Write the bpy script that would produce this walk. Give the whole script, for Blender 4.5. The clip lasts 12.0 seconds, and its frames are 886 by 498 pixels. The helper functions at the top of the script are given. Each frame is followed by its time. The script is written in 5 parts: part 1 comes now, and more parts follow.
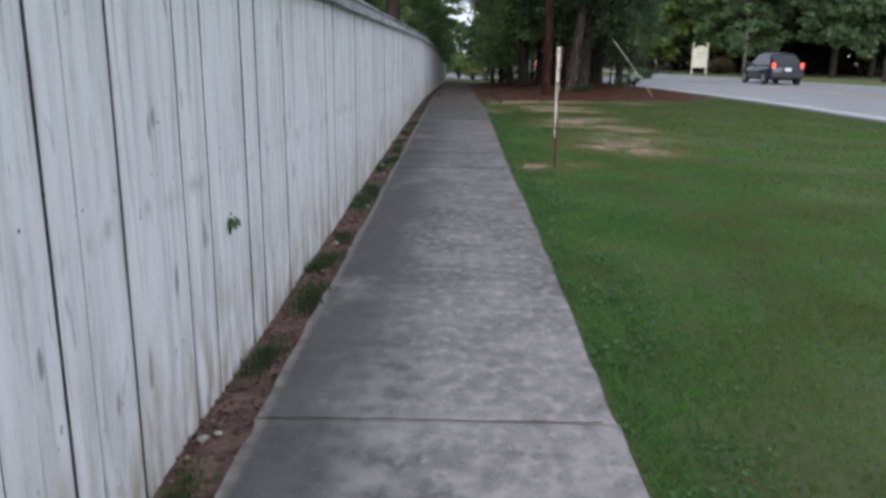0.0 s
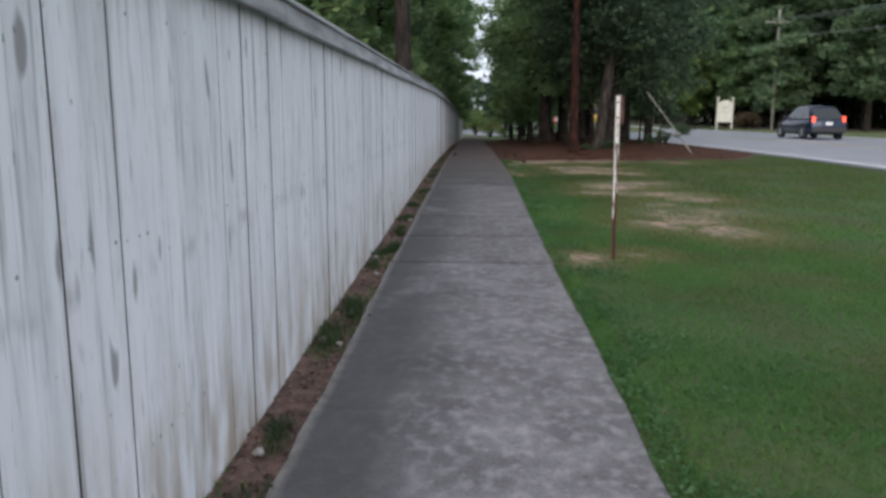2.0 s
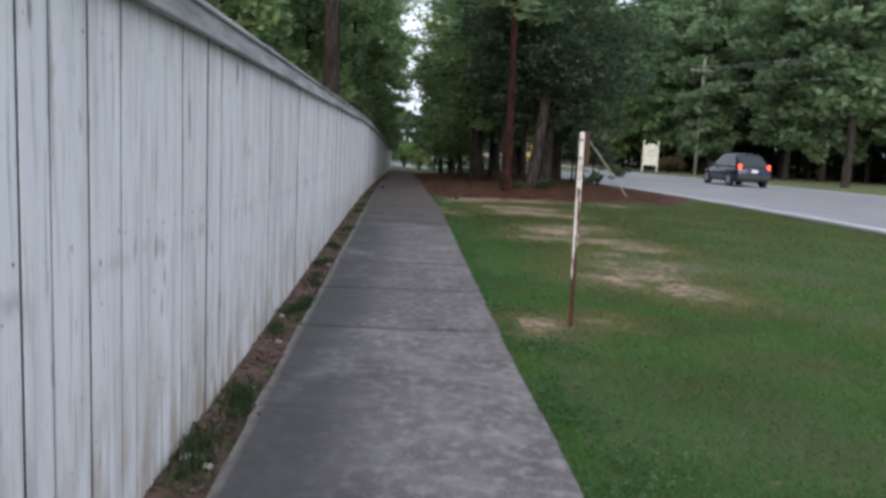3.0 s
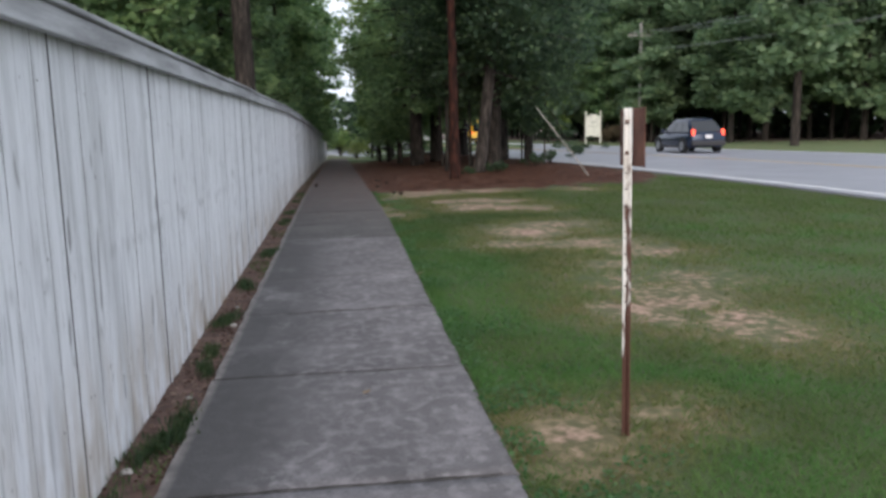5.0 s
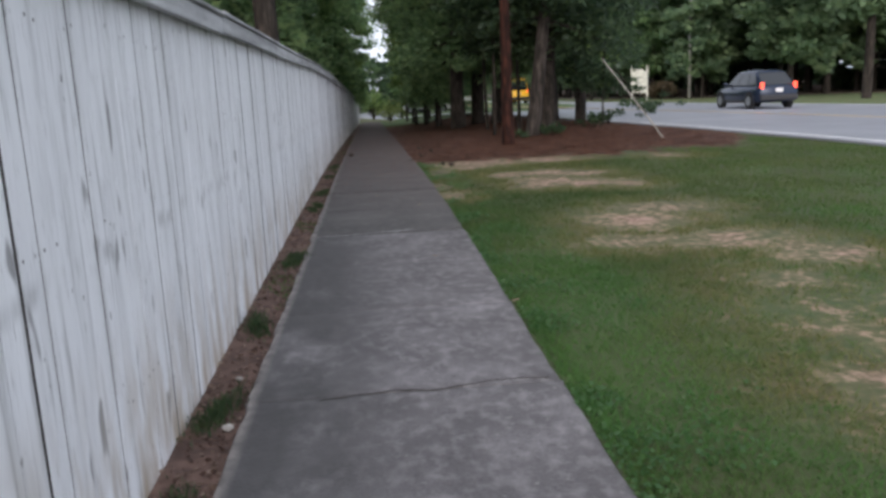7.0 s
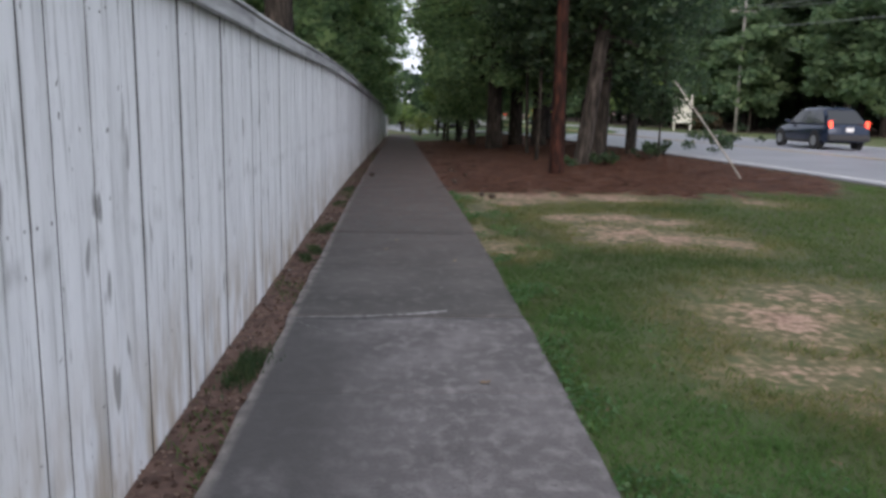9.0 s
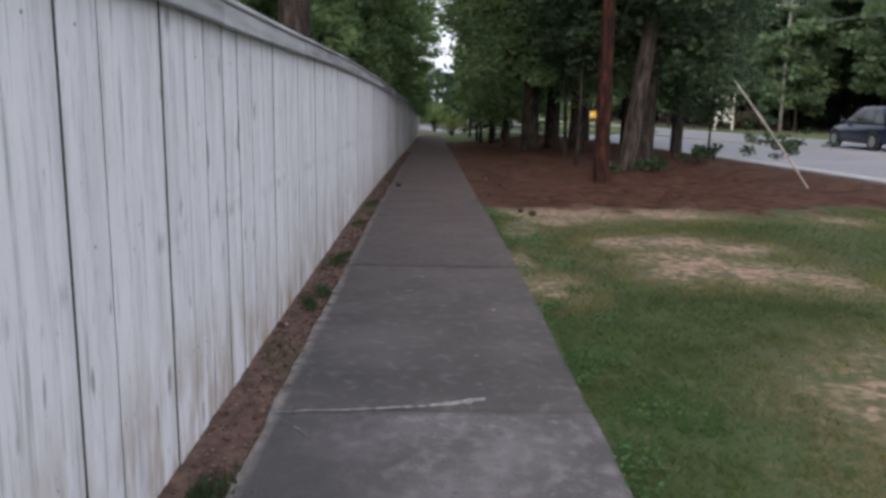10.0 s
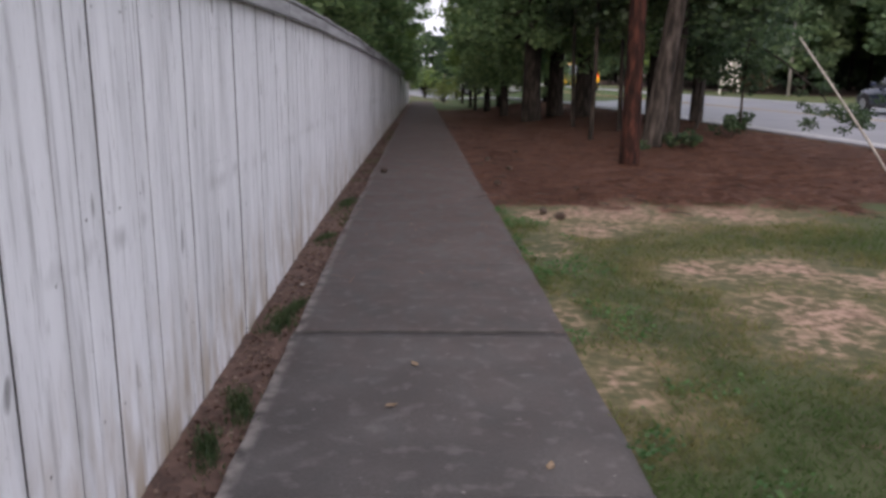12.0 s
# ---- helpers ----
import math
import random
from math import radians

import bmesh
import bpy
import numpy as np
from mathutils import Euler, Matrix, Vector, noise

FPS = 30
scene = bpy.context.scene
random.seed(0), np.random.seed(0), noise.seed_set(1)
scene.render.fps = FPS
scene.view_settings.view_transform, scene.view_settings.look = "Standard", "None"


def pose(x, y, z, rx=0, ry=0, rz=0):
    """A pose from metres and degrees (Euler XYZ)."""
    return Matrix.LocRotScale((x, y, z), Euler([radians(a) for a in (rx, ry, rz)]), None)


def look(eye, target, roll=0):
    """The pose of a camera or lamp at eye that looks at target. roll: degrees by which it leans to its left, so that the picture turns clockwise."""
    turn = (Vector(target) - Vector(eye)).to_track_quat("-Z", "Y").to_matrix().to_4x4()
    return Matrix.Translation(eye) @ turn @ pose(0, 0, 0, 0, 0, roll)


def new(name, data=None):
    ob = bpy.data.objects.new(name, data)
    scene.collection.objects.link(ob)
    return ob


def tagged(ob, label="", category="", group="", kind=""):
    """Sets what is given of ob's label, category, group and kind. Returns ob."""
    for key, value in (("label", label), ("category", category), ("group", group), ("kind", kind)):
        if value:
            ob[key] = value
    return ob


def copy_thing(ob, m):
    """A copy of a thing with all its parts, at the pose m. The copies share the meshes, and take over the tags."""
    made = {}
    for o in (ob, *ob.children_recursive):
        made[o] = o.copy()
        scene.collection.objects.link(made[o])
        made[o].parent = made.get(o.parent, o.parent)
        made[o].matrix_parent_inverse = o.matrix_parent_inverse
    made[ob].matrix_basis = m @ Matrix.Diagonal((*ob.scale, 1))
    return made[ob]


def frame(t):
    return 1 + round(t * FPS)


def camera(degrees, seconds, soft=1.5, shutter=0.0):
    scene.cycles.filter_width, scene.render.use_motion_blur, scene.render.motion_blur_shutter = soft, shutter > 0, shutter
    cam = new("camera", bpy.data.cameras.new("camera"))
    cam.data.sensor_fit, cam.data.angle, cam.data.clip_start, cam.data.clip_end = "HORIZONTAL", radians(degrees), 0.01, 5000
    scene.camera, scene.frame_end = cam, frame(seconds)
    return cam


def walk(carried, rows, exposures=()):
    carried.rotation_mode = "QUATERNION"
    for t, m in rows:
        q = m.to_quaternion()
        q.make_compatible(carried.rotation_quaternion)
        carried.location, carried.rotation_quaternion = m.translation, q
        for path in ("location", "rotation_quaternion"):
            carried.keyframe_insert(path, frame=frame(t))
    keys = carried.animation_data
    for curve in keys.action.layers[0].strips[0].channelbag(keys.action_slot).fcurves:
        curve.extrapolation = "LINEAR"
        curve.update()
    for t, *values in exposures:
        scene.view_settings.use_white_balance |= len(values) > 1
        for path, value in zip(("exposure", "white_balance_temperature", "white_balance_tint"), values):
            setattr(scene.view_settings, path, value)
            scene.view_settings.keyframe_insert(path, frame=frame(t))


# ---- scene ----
cam = camera(58.6, 12.0, soft=3.2)
PATH = [
    (0, (-0.005, 1.038, 1.434), (-0.033, 2.978, 0.95), 0.6),
    (0.5, (0.0, 1.814, 1.41), (-0.011, 3.774, 1.009), -0.2),
    (1, (0.008, 2.48, 1.415), (-0.052, 4.452, 1.084), 0.5),
    (1.5, (-0.053, 3.194, 1.401), (-0.072, 5.162, 1.047), -0.8),
    (2, (-0.049, 3.945, 1.387), (-0.122, 5.913, 1.038), 0.1),
    (2.5, (-0.112, 4.636, 1.365), (-0.002, 6.616, 1.102), 3.2),
    (4.5, (0.004, 7.393, 1.444), (0.107, 9.368, 1.15), 1.8),
    (5, (0.0, 7.99, 1.447), (0.253, 9.951, 1.14), -1.2),
    (5.5, (-0.006, 8.649, 1.442), (0.113, 10.615, 1.093), -1.7),
    (6, (-0.054, 9.363, 1.443), (0.085, 11.305, 0.986), 0.2),
    (6.5, (-0.092, 10.042, 1.408), (0.05, 11.983, 0.948), 0.7),
    (7, (-0.135, 10.657, 1.419), (0.029, 12.61, 1.019), -2.5),
    (9, (-0.087, 13.536, 1.379), (0.027, 15.5, 1.017), 1.3),
    (9.5, (-0.099, 14.247, 1.455), (-0.001, 16.224, 1.172), -1.2),
    (10, (-0.039, 14.942, 1.465), (-0.006, 16.908, 1.098), 1.0),
    (10.5, (-0.063, 15.67, 1.432), (0.156, 17.621, 1.05), 0.9),
    (11, (-0.059, 16.399, 1.473), (0.08, 18.355, 1.084), 0.8),
    (11.5, (-0.102, 17.048, 1.515), (0.052, 18.995, 1.083), -0.2),
    (12, (-0.072, 17.696, 1.472), (-0.016, 19.643, 1.021), 0.6),
]
walk(cam, [(t, look(eye, target, roll)) for t, eye, target, roll in PATH],
     exposures=[(0.0, 0.80, 6550, 15), (2.0, 0.74, 6550, 15), (4.5, 0.96, 6600, 16), (5.0, 0.94, 6600, 16), (5.5, 1.1, 6600, 16), (6.0, 0.94, 6600, 17),
                (6.5, 0.90, 6600, 17), (9.0, 0.88, 6650, 18), (10.0, 0.90, 6750, 21), (12.0, 0.98, 6950, 26)])

# ---- light: overcast evening ----
world = bpy.data.worlds.new("overcast_sky")
scene.world = world
world.use_nodes = True
wn = world.node_tree.nodes
sky = wn.new("ShaderNodeTexSky")
sky.sky_type = "NISHITA"
sky.sun_disc = False
sky.sun_elevation, sky.sun_rotation = radians(26), radians(193)
sky.air_density, sky.dust_density, sky.ozone_density = 1.0, 6.0, 1.0
wn["Background"].inputs["Strength"].default_value = 0.1
cloud = wn.new("ShaderNodeMix")  # an even cloud cover hides most of the blue
cloud.data_type = "RGBA"
cloud.inputs["Factor"].default_value = 0.85
cloud.inputs["B"].default_value = (6.6, 7.5, 8.5, 1)
world.node_tree.links.new(sky.outputs["Color"], cloud.inputs["A"])
world.node_tree.links.new(cloud.outputs["Result"], wn["Background"].inputs["Color"])
sun = new("sun", bpy.data.lights.new("sun", "SUN"))
sun.data.energy, sun.data.angle, sun.data.color = 1.3, radians(45), (1.0, 0.97, 0.92)
sun.matrix_world = look((-4, -17, 8.5), (0, 0, 0))


# ---- materials ----
def mat(name, stops, scale=4.0, rough=0.85, bump=0.0, fine=40.0, stretch=(1, 1, 1), spread=0.0, island=False, metal=0.0, grit=0.25):
    """A surface whose colour wanders between stops by a broad noise, with a finer grain over it, and its own shade for each piece."""
    m = bpy.data.materials.new(name)
    m.use_nodes = True
    nt = m.node_tree
    n, link = nt.nodes, nt.links.new
    bsdf = n["Principled BSDF"]
    geo = n.new("ShaderNodeNewGeometry")
    mapping = n.new("ShaderNodeMapping")
    mapping.inputs["Scale"].default_value = stretch
    link(geo.outputs["Position"], mapping.inputs["Vector"])
    broad = n.new("ShaderNodeTexNoise")
    broad.inputs["Scale"].default_value, broad.inputs["Detail"].default_value = scale, 5
    link(mapping.outputs["Vector"], broad.inputs["Vector"])
    small = n.new("ShaderNodeTexNoise")
    small.inputs["Scale"].default_value, small.inputs["Detail"].default_value = fine, 4
    link(mapping.outputs["Vector"], small.inputs["Vector"])
    add = n.new("ShaderNodeMath")
    add.operation = "MULTIPLY_ADD"
    add.inputs[1].default_value = grit
    link(small.outputs["Fac"], add.inputs[0])
    link(broad.outputs["Fac"], add.inputs[2])
    last = add.outputs[0]
    if spread:
        rnd = geo.outputs["Random Per Island"] if island else n.new("ShaderNodeObjectInfo").outputs["Random"]
        more = n.new("ShaderNodeMath")
        more.operation = "MULTIPLY_ADD"
        more.inputs[1].default_value = spread
        link(rnd, more.inputs[0])
        link(last, more.inputs[2])
        last = more.outputs[0]
    ramp = n.new("ShaderNodeValToRGB")
    lo, hi = 0.32 + grit * 0.4, 0.68 + grit * 0.6 + spread
    els = ramp.color_ramp.elements
    while len(els) < len(stops):
        els.new(0.5)
    for i, c in enumerate(stops):
        els[i].position = min(1.0, lo + (hi - lo) * i / max(1, len(stops) - 1))
        els[i].color = (*c, 1)
    link(last, ramp.inputs["Fac"])
    link(ramp.outputs["Color"], bsdf.inputs["Base Color"])
    bsdf.inputs["Roughness"].default_value = rough
    bsdf.inputs["Metallic"].default_value = metal
    if bump:
        b = n.new("ShaderNodeBump")
        b.inputs["Strength"].default_value, b.inputs["Distance"].default_value = bump, 0.01
        link(small.outputs["Fac"], b.inputs["Height"])
        link(b.outputs["Normal"], bsdf.inputs["Normal"])
    return m


def plain(name, colour, rough=0.5, metal=0.0, glow=None, strength=0.0):
    m = bpy.data.materials.new(name)
    m.use_nodes = True
    bsdf = m.node_tree.nodes["Principled BSDF"]
    bsdf.inputs["Base Color"].default_value = (*colour, 1)
    bsdf.inputs["Roughness"].default_value, bsdf.inputs["Metallic"].default_value = rough, metal
    if glow:
        bsdf.inputs["Emission Color"].default_value = (*glow, 1)
        bsdf.inputs["Emission Strength"].default_value = strength
    return m


def mix_in(m, colour, factor):
    """Lays a second colour over the base colour of m, by the factor socket."""
    nt = m.node_tree
    bsdf = nt.nodes["Principled BSDF"]
    under = bsdf.inputs["Base Color"].links[0].from_socket
    mix = nt.nodes.new("ShaderNodeMix")
    mix.data_type = "RGBA"
    nt.links.new(factor, mix.inputs["Factor"])
    nt.links.new(under, mix.inputs["A"])
    if isinstance(colour, tuple):
        mix.inputs["B"].default_value = (*colour, 1)
    else:
        nt.links.new(colour, mix.inputs["B"])
    nt.links.new(mix.outputs["Result"], bsdf.inputs["Base Color"])


def noise_node(m, scale, stretch=(1, 1, 1), detail=4, kind="ShaderNodeTexNoise"):
    nt = m.node_tree
    geo = nt.nodes.new("ShaderNodeNewGeometry")
    mp = nt.nodes.new("ShaderNodeMapping")
    mp.inputs["Scale"].default_value = stretch
    nt.links.new(geo.outputs["Position"], mp.inputs["Vector"])
    tex = nt.nodes.new(kind)
    tex.inputs["Scale"].default_value = scale
    if kind == "ShaderNodeTexNoise":
        tex.inputs["Detail"].default_value = detail
    nt.links.new(mp.outputs["Vector"], tex.inputs["Vector"])
    return tex


def ramped(m, socket, lo, hi, a=0.0, b=1.0):
    nt = m.node_tree
    mr = nt.nodes.new("ShaderNodeMapRange")
    for key, value in (("From Min", lo), ("From Max", hi), ("To Min", a), ("To Max", b)):
        mr.inputs[key].default_value = value
    nt.links.new(socket, mr.inputs["Value"])
    return mr.outputs["Result"]


def maths(m, op, a, b):
    nt = m.node_tree
    k = nt.nodes.new("ShaderNodeMath")
    k.operation = op
    for i, v in enumerate((a, b)):
        if isinstance(v, (int, float)):
            k.inputs[i].default_value = v
        else:
            nt.links.new(v, k.inputs[i])
    return k.outputs[0]


def attr(m, name):
    a = m.node_tree.nodes.new("ShaderNodeAttribute")
    a.attribute_name = name
    return a.outputs["Fac"]


# white fence paint: streaks, knots, grey weathering, splashed soil at the foot
PAINT = mat("weathered_white_paint", [(0.55, 0.555, 0.56), (0.73, 0.735, 0.75), (0.79, 0.795, 0.81)], scale=2.2, rough=0.7, bump=0.25, fine=30, stretch=(5, 5, 0.45), spread=0.10)
streak = noise_node(PAINT, 9, (4, 4, 0.22), 5)
mix_in(PAINT, (0.20, 0.20, 0.195), ramped(PAINT, streak.outputs["Fac"], 0.57, 0.74, 0, 0.6))
scratch = noise_node(PAINT, 24, (5, 5, 0.35), 4)
mix_in(PAINT, (0.24, 0.235, 0.23), ramped(PAINT, scratch.outputs["Fac"], 0.62, 0.72, 0, 0.6))
chip = noise_node(PAINT, 17, (1.6, 1.6, 0.9), 2)
mix_in(PAINT, (0.13, 0.125, 0.12), ramped(PAINT, chip.outputs["Fac"], 0.735, 0.765, 0, 0.8))
knot = noise_node(PAINT, 4.6, (2.6, 2.6, 0.8), 1)
mix_in(PAINT, (0.16, 0.155, 0.15), ramped(PAINT, knot.outputs["Fac"], 0.70, 0.76, 0, 0.75))
rise = attr(PAINT, "height")
blot = noise_node(PAINT, 3.0, (3, 3, 1.0), 4)
soil = maths(PAINT, "MULTIPLY", ramped(PAINT, rise, 0.7, 0.0), ramped(PAINT, blot.outputs["Fac"], 0.38, 0.64))
mix_in(PAINT, (0.34, 0.27, 0.19), maths(PAINT, "MULTIPLY", soil, 0.9))
nail = maths(PAINT, "MULTIPLY", ramped(PAINT, maths(PAINT, "ABSOLUTE", maths(PAINT, "SUBTRACT", rise, 0.93), 0), 0.05, 0.01), ramped(PAINT, blot.outputs["Fac"], 0.5, 0.66, 0, 0.5))
mix_in(PAINT, (0.3, 0.3, 0.3), nail)
# grey along both edges of each board, broken up by noise
edge_mottle = noise_node(PAINT, 5, (3, 3, 0.5), 4)
border = ramped(PAINT, maths(PAINT, "ABSOLUTE", attr(PAINT, "lateral"), 0), 0.052, 0.078)
mix_in(PAINT, (0.24, 0.235, 0.23), maths(PAINT, "MULTIPLY", border, ramped(PAINT, edge_mottle.outputs["Fac"], 0.46, 0.66, 0, 0.6)))
lateral = maths(PAINT, "SUBTRACT", maths(PAINT, "ABSOLUTE", attr(PAINT, "lateral"), 0), 0.045)
near_rail = 1.0
for rail_z in (0.38, 1.03, 1.66):
    near_rail = maths(PAINT, "MINIMUM", near_rail, maths(PAINT, "ABSOLUTE", maths(PAINT, "SUBTRACT", rise, rail_z), 0))
spot = maths(PAINT, "SQRT", maths(PAINT, "ADD", maths(PAINT, "MULTIPLY", lateral, lateral), maths(PAINT, "MULTIPLY", near_rail, near_rail)), 0)
mix_in(PAINT, (0.07, 0.06, 0.055), maths(PAINT, "MULTIPLY", ramped(PAINT, spot, 0.008, 0.004), ramped(PAINT, blot.outputs["Fac"], 0.52, 0.6)))
CAPWOOD = mat("weathered_cap_paint", [(0.11, 0.11, 0.11), (0.33, 0.33, 0.335), (0.48, 0.485, 0.495)], scale=2.6, rough=0.8, bump=0.3, fine=30, stretch=(5, 0.5, 5), spread=0.3)
# bare wood, its colour kept dark to give the shade between boards too
BACKWOOD = mat("bare_wood_seam_shade", [(0.03, 0.028, 0.026), (0.075, 0.07, 0.065)], scale=3, rough=0.9, stretch=(4, 1, 1))

# old concrete: pale scoured blotches, dark mould along the fence side
CONCRETE = mat("old_concrete", [(0.078, 0.073, 0.075), (0.145, 0.135, 0.138), (0.235, 0.22, 0.226)], scale=2.4, rough=0.9, bump=0.6, fine=60, spread=0.08, grit=0.5)
patchy = noise_node(CONCRETE, 11, (1.2, 0.9, 1), 9)
mix_in(CONCRETE, (0.34, 0.317, 0.322), ramped(CONCRETE, patchy.outputs["Fac"], 0.47, 0.70, 0, 0.68))
fleck = noise_node(CONCRETE, 17, (1, 1, 1), 3)
mix_in(CONCRETE, (0.34, 0.32, 0.31), ramped(CONCRETE, fleck.outputs["Fac"], 0.64, 0.72, 0, 0.55))
mix_in(CONCRETE, (0.045, 0.044, 0.044), ramped(CONCRETE, fleck.outputs["Fac"], 0.36, 0.28, 0, 0.5))
side = attr(CONCRETE, "across")
mould = noise_node(CONCRETE, 1.3, (1, 0.6, 1), 4)
dark = maths(CONCRETE, "MULTIPLY", ramped(CONCRETE, side, 0.50, 0.22), ramped(CONCRETE, mould.outputs["Fac"], 0.28, 0.46))
mix_in(CONCRETE, (0.05, 0.05, 0.049), maths(CONCRETE, "MULTIPLY", dark, 0.82))
# grime and canopy shade in one darkening that grows slab by slab
grime_shade = maths(CONCRETE, "MULTIPLY", attr(CONCRETE, "age_shade"), ramped(CONCRETE, mould.outputs["Fac"], 0.15, 0.5))
mix_in(CONCRETE, (0.052, 0.048, 0.048), grime_shade)
scoured = noise_node(CONCRETE, 7, (1, 1, 1), 6)
mix_in(CONCRETE, (0.34, 0.315, 0.318), maths(CONCRETE, "MULTIPLY", attr(CONCRETE, "fresh"), ramped(CONCRETE, scoured.outputs["Fac"], 0.35, 0.62)))
rim = maths(CONCRETE, "MULTIPLY", ramped(CONCRETE, side, 0.045, 0.012), ramped(CONCRETE, patchy.outputs["Fac"], 0.2, 0.6))
mix_in(CONCRETE, (0.27, 0.245, 0.23), rim)
SMOOTHCON = mat("dark_smooth_concrete", [(0.042, 0.040, 0.0385), (0.062, 0.058, 0.056), (0.092, 0.085, 0.082)], scale=1.6, rough=0.9, bump=0.4, fine=60, spread=0.08, grit=0.4)
pale_spot = noise_node(SMOOTHCON, 10, (1, 1, 1), 6)
mix_in(SMOOTHCON, (0.15, 0.139, 0.135), ramped(SMOOTHCON, pale_spot.outputs["Fac"], 0.54, 0.70, 0, 0.45))
dot = noise_node(SMOOTHCON, 19, (1, 1, 1), 3)
mix_in(SMOOTHCON, (0.26, 0.24, 0.23), ramped(SMOOTHCON, dot.outputs["Fac"], 0.68, 0.74, 0, 0.6))
rim2 = maths(SMOOTHCON, "MULTIPLY", ramped(SMOOTHCON, attr(SMOOTHCON, "across"), 0.05, 0.015), ramped(SMOOTHCON, pale_spot.outputs["Fac"], 0.35, 0.6))
mix_in(SMOOTHCON, (0.27, 0.245, 0.23), rim2)
brown = noise_node(SMOOTHCON, 6, (1, 0.6, 1), 5)
mix_in(SMOOTHCON, (0.076, 0.046, 0.040), maths(SMOOTHCON, "MULTIPLY", attr(SMOOTHCON, "stain"), ramped(SMOOTHCON, brown.outputs["Fac"], 0.3, 0.6)))
FILLER = mat("pale_crack_filler", [(0.09, 0.088, 0.09), (0.30, 0.295, 0.30)], scale=30, rough=0.9)
JOINT = mat("joint_soil", [(0.02, 0.018, 0.015), (0.05, 0.045, 0.04)], scale=12, rough=1)

# the ground: lawn, worn earth, dead grass, pine straw, woodland floor
GROUND = mat("ground_cover", [(0.044, 0.092, 0.024), (0.062, 0.110, 0.026), (0.084, 0.108, 0.030)], scale=0.4, rough=1.0, bump=0.6, fine=22, grit=0.5)
mott = noise_node(GROUND, 1.1, (1, 0.8, 1), 3)
mix_in(GROUND, (0.088, 0.080, 0.032), ramped(GROUND, mott.outputs["Fac"], 0.46, 0.66, 0, 0.65))
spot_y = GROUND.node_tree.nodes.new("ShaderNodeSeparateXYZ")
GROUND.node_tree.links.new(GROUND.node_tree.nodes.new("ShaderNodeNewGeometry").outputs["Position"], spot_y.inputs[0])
# thinner olive turf plus the trees' shade, both put into the ground colour
thin_shaded_turf = maths(GROUND, "MULTIPLY", ramped(GROUND, spot_y.outputs["Y"], 16, 22), ramped(GROUND, spot_y.outputs["Y"], 40, 34))
mix_in(GROUND, (0.046, 0.044, 0.017), maths(GROUND, "MULTIPLY", thin_shaded_turf, ramped(GROUND, mott.outputs["Fac"], 0.3, 0.6, 0.3, 0.9)))
mix_in(GROUND, (0.040, 0.052, 0.018), maths(GROUND, "MULTIPLY", attr(GROUND, "thatch"), 0.75))
edge = noise_node(GROUND, 2.6, (1, 1, 1), 6)
crumb = noise_node(GROUND, 14, (1, 1, 1), 5)


def region(key, a, b):
    """Where the mask of that name, roughened by noise, passes a threshold."""
    s = maths(GROUND, "ADD", attr(GROUND, key), maths(GROUND, "MULTIPLY", maths(GROUND, "SUBTRACT", edge.outputs["Fac"], 0.5), 1.3))
    s = maths(GROUND, "ADD", s, maths(GROUND, "MULTIPLY", maths(GROUND, "SUBTRACT", crumb.outputs["Fac"], 0.5), 1.5))
    return ramped(GROUND, s, a, b)


def two_tone(c1, c2, tex, lo, hi):
    nt = GROUND.node_tree
    mix = nt.nodes.new("ShaderNodeMix")
    mix.data_type = "RGBA"
    nt.links.new(ramped(GROUND, tex.outputs["Fac"], lo, hi), mix.inputs["Factor"])
    mix.inputs["A"].default_value, mix.inputs["B"].default_value = (*c1, 1), (*c2, 1)
    return mix.outputs["Result"]


mix_in(GROUND, two_tone((0.10, 0.08, 0.038), (0.175, 0.135, 0.074), crumb, 0.4, 0.6), region("dead", 0.4, 1.2))
mix_in(GROUND, two_tone((0.165, 0.10, 0.072), (0.32, 0.215, 0.16), crumb, 0.4, 0.62), region("bare", 0.5, 1.0))
mix_in(GROUND, two_tone((0.050, 0.020, 0.013), (0.125, 0.053, 0.033), crumb, 0.38, 0.64), region("straw", 0.35, 0.65))
# redder straw and its lit parts, painted as broad lighter patches
drift = noise_node(GROUND, 0.9, (1, 1.6, 1), 4)
mix_in(GROUND, (0.15, 0.068, 0.043), maths(GROUND, "MULTIPLY", region("straw", 0.6, 1.0), ramped(GROUND, drift.outputs["Fac"], 0.5, 0.68, 0, 0.75)))
mix_in(GROUND, two_tone((0.07, 0.041, 0.032), (0.15, 0.09, 0.07), crumb, 0.38, 0.64), region("earth", 0.35, 0.6))

ASPHALT = mat("worn_asphalt", [(0.215, 0.22, 0.25), (0.29, 0.296, 0.33)], scale=0.5, rough=0.42, bump=0.2, fine=60, grit=0.3)
LINE = mat("road_paint_white", [(0.5, 0.5, 0.5), (0.75, 0.75, 0.74)], scale=5, rough=0.7)
YELLOW = mat("road_paint_yellow", [(0.36, 0.27, 0.16), (0.48, 0.36, 0.18)], scale=5, rough=0.7)
RUST = mat("rusted_steel", [(0.04, 0.016, 0.011), (0.085, 0.033, 0.021), (0.13, 0.055, 0.035)], scale=7, rough=0.9, bump=0.4, fine=60)
POSTPAINT = mat("flaking_white_paint", [(0.10, 0.045, 0.028), (0.6, 0.58, 0.54), (0.68, 0.67, 0.64), (0.72, 0.71, 0.68)], scale=9, rough=0.7, bump=0.4, fine=50, stretch=(2, 2, 0.8))
low = attr(POSTPAINT, "height")
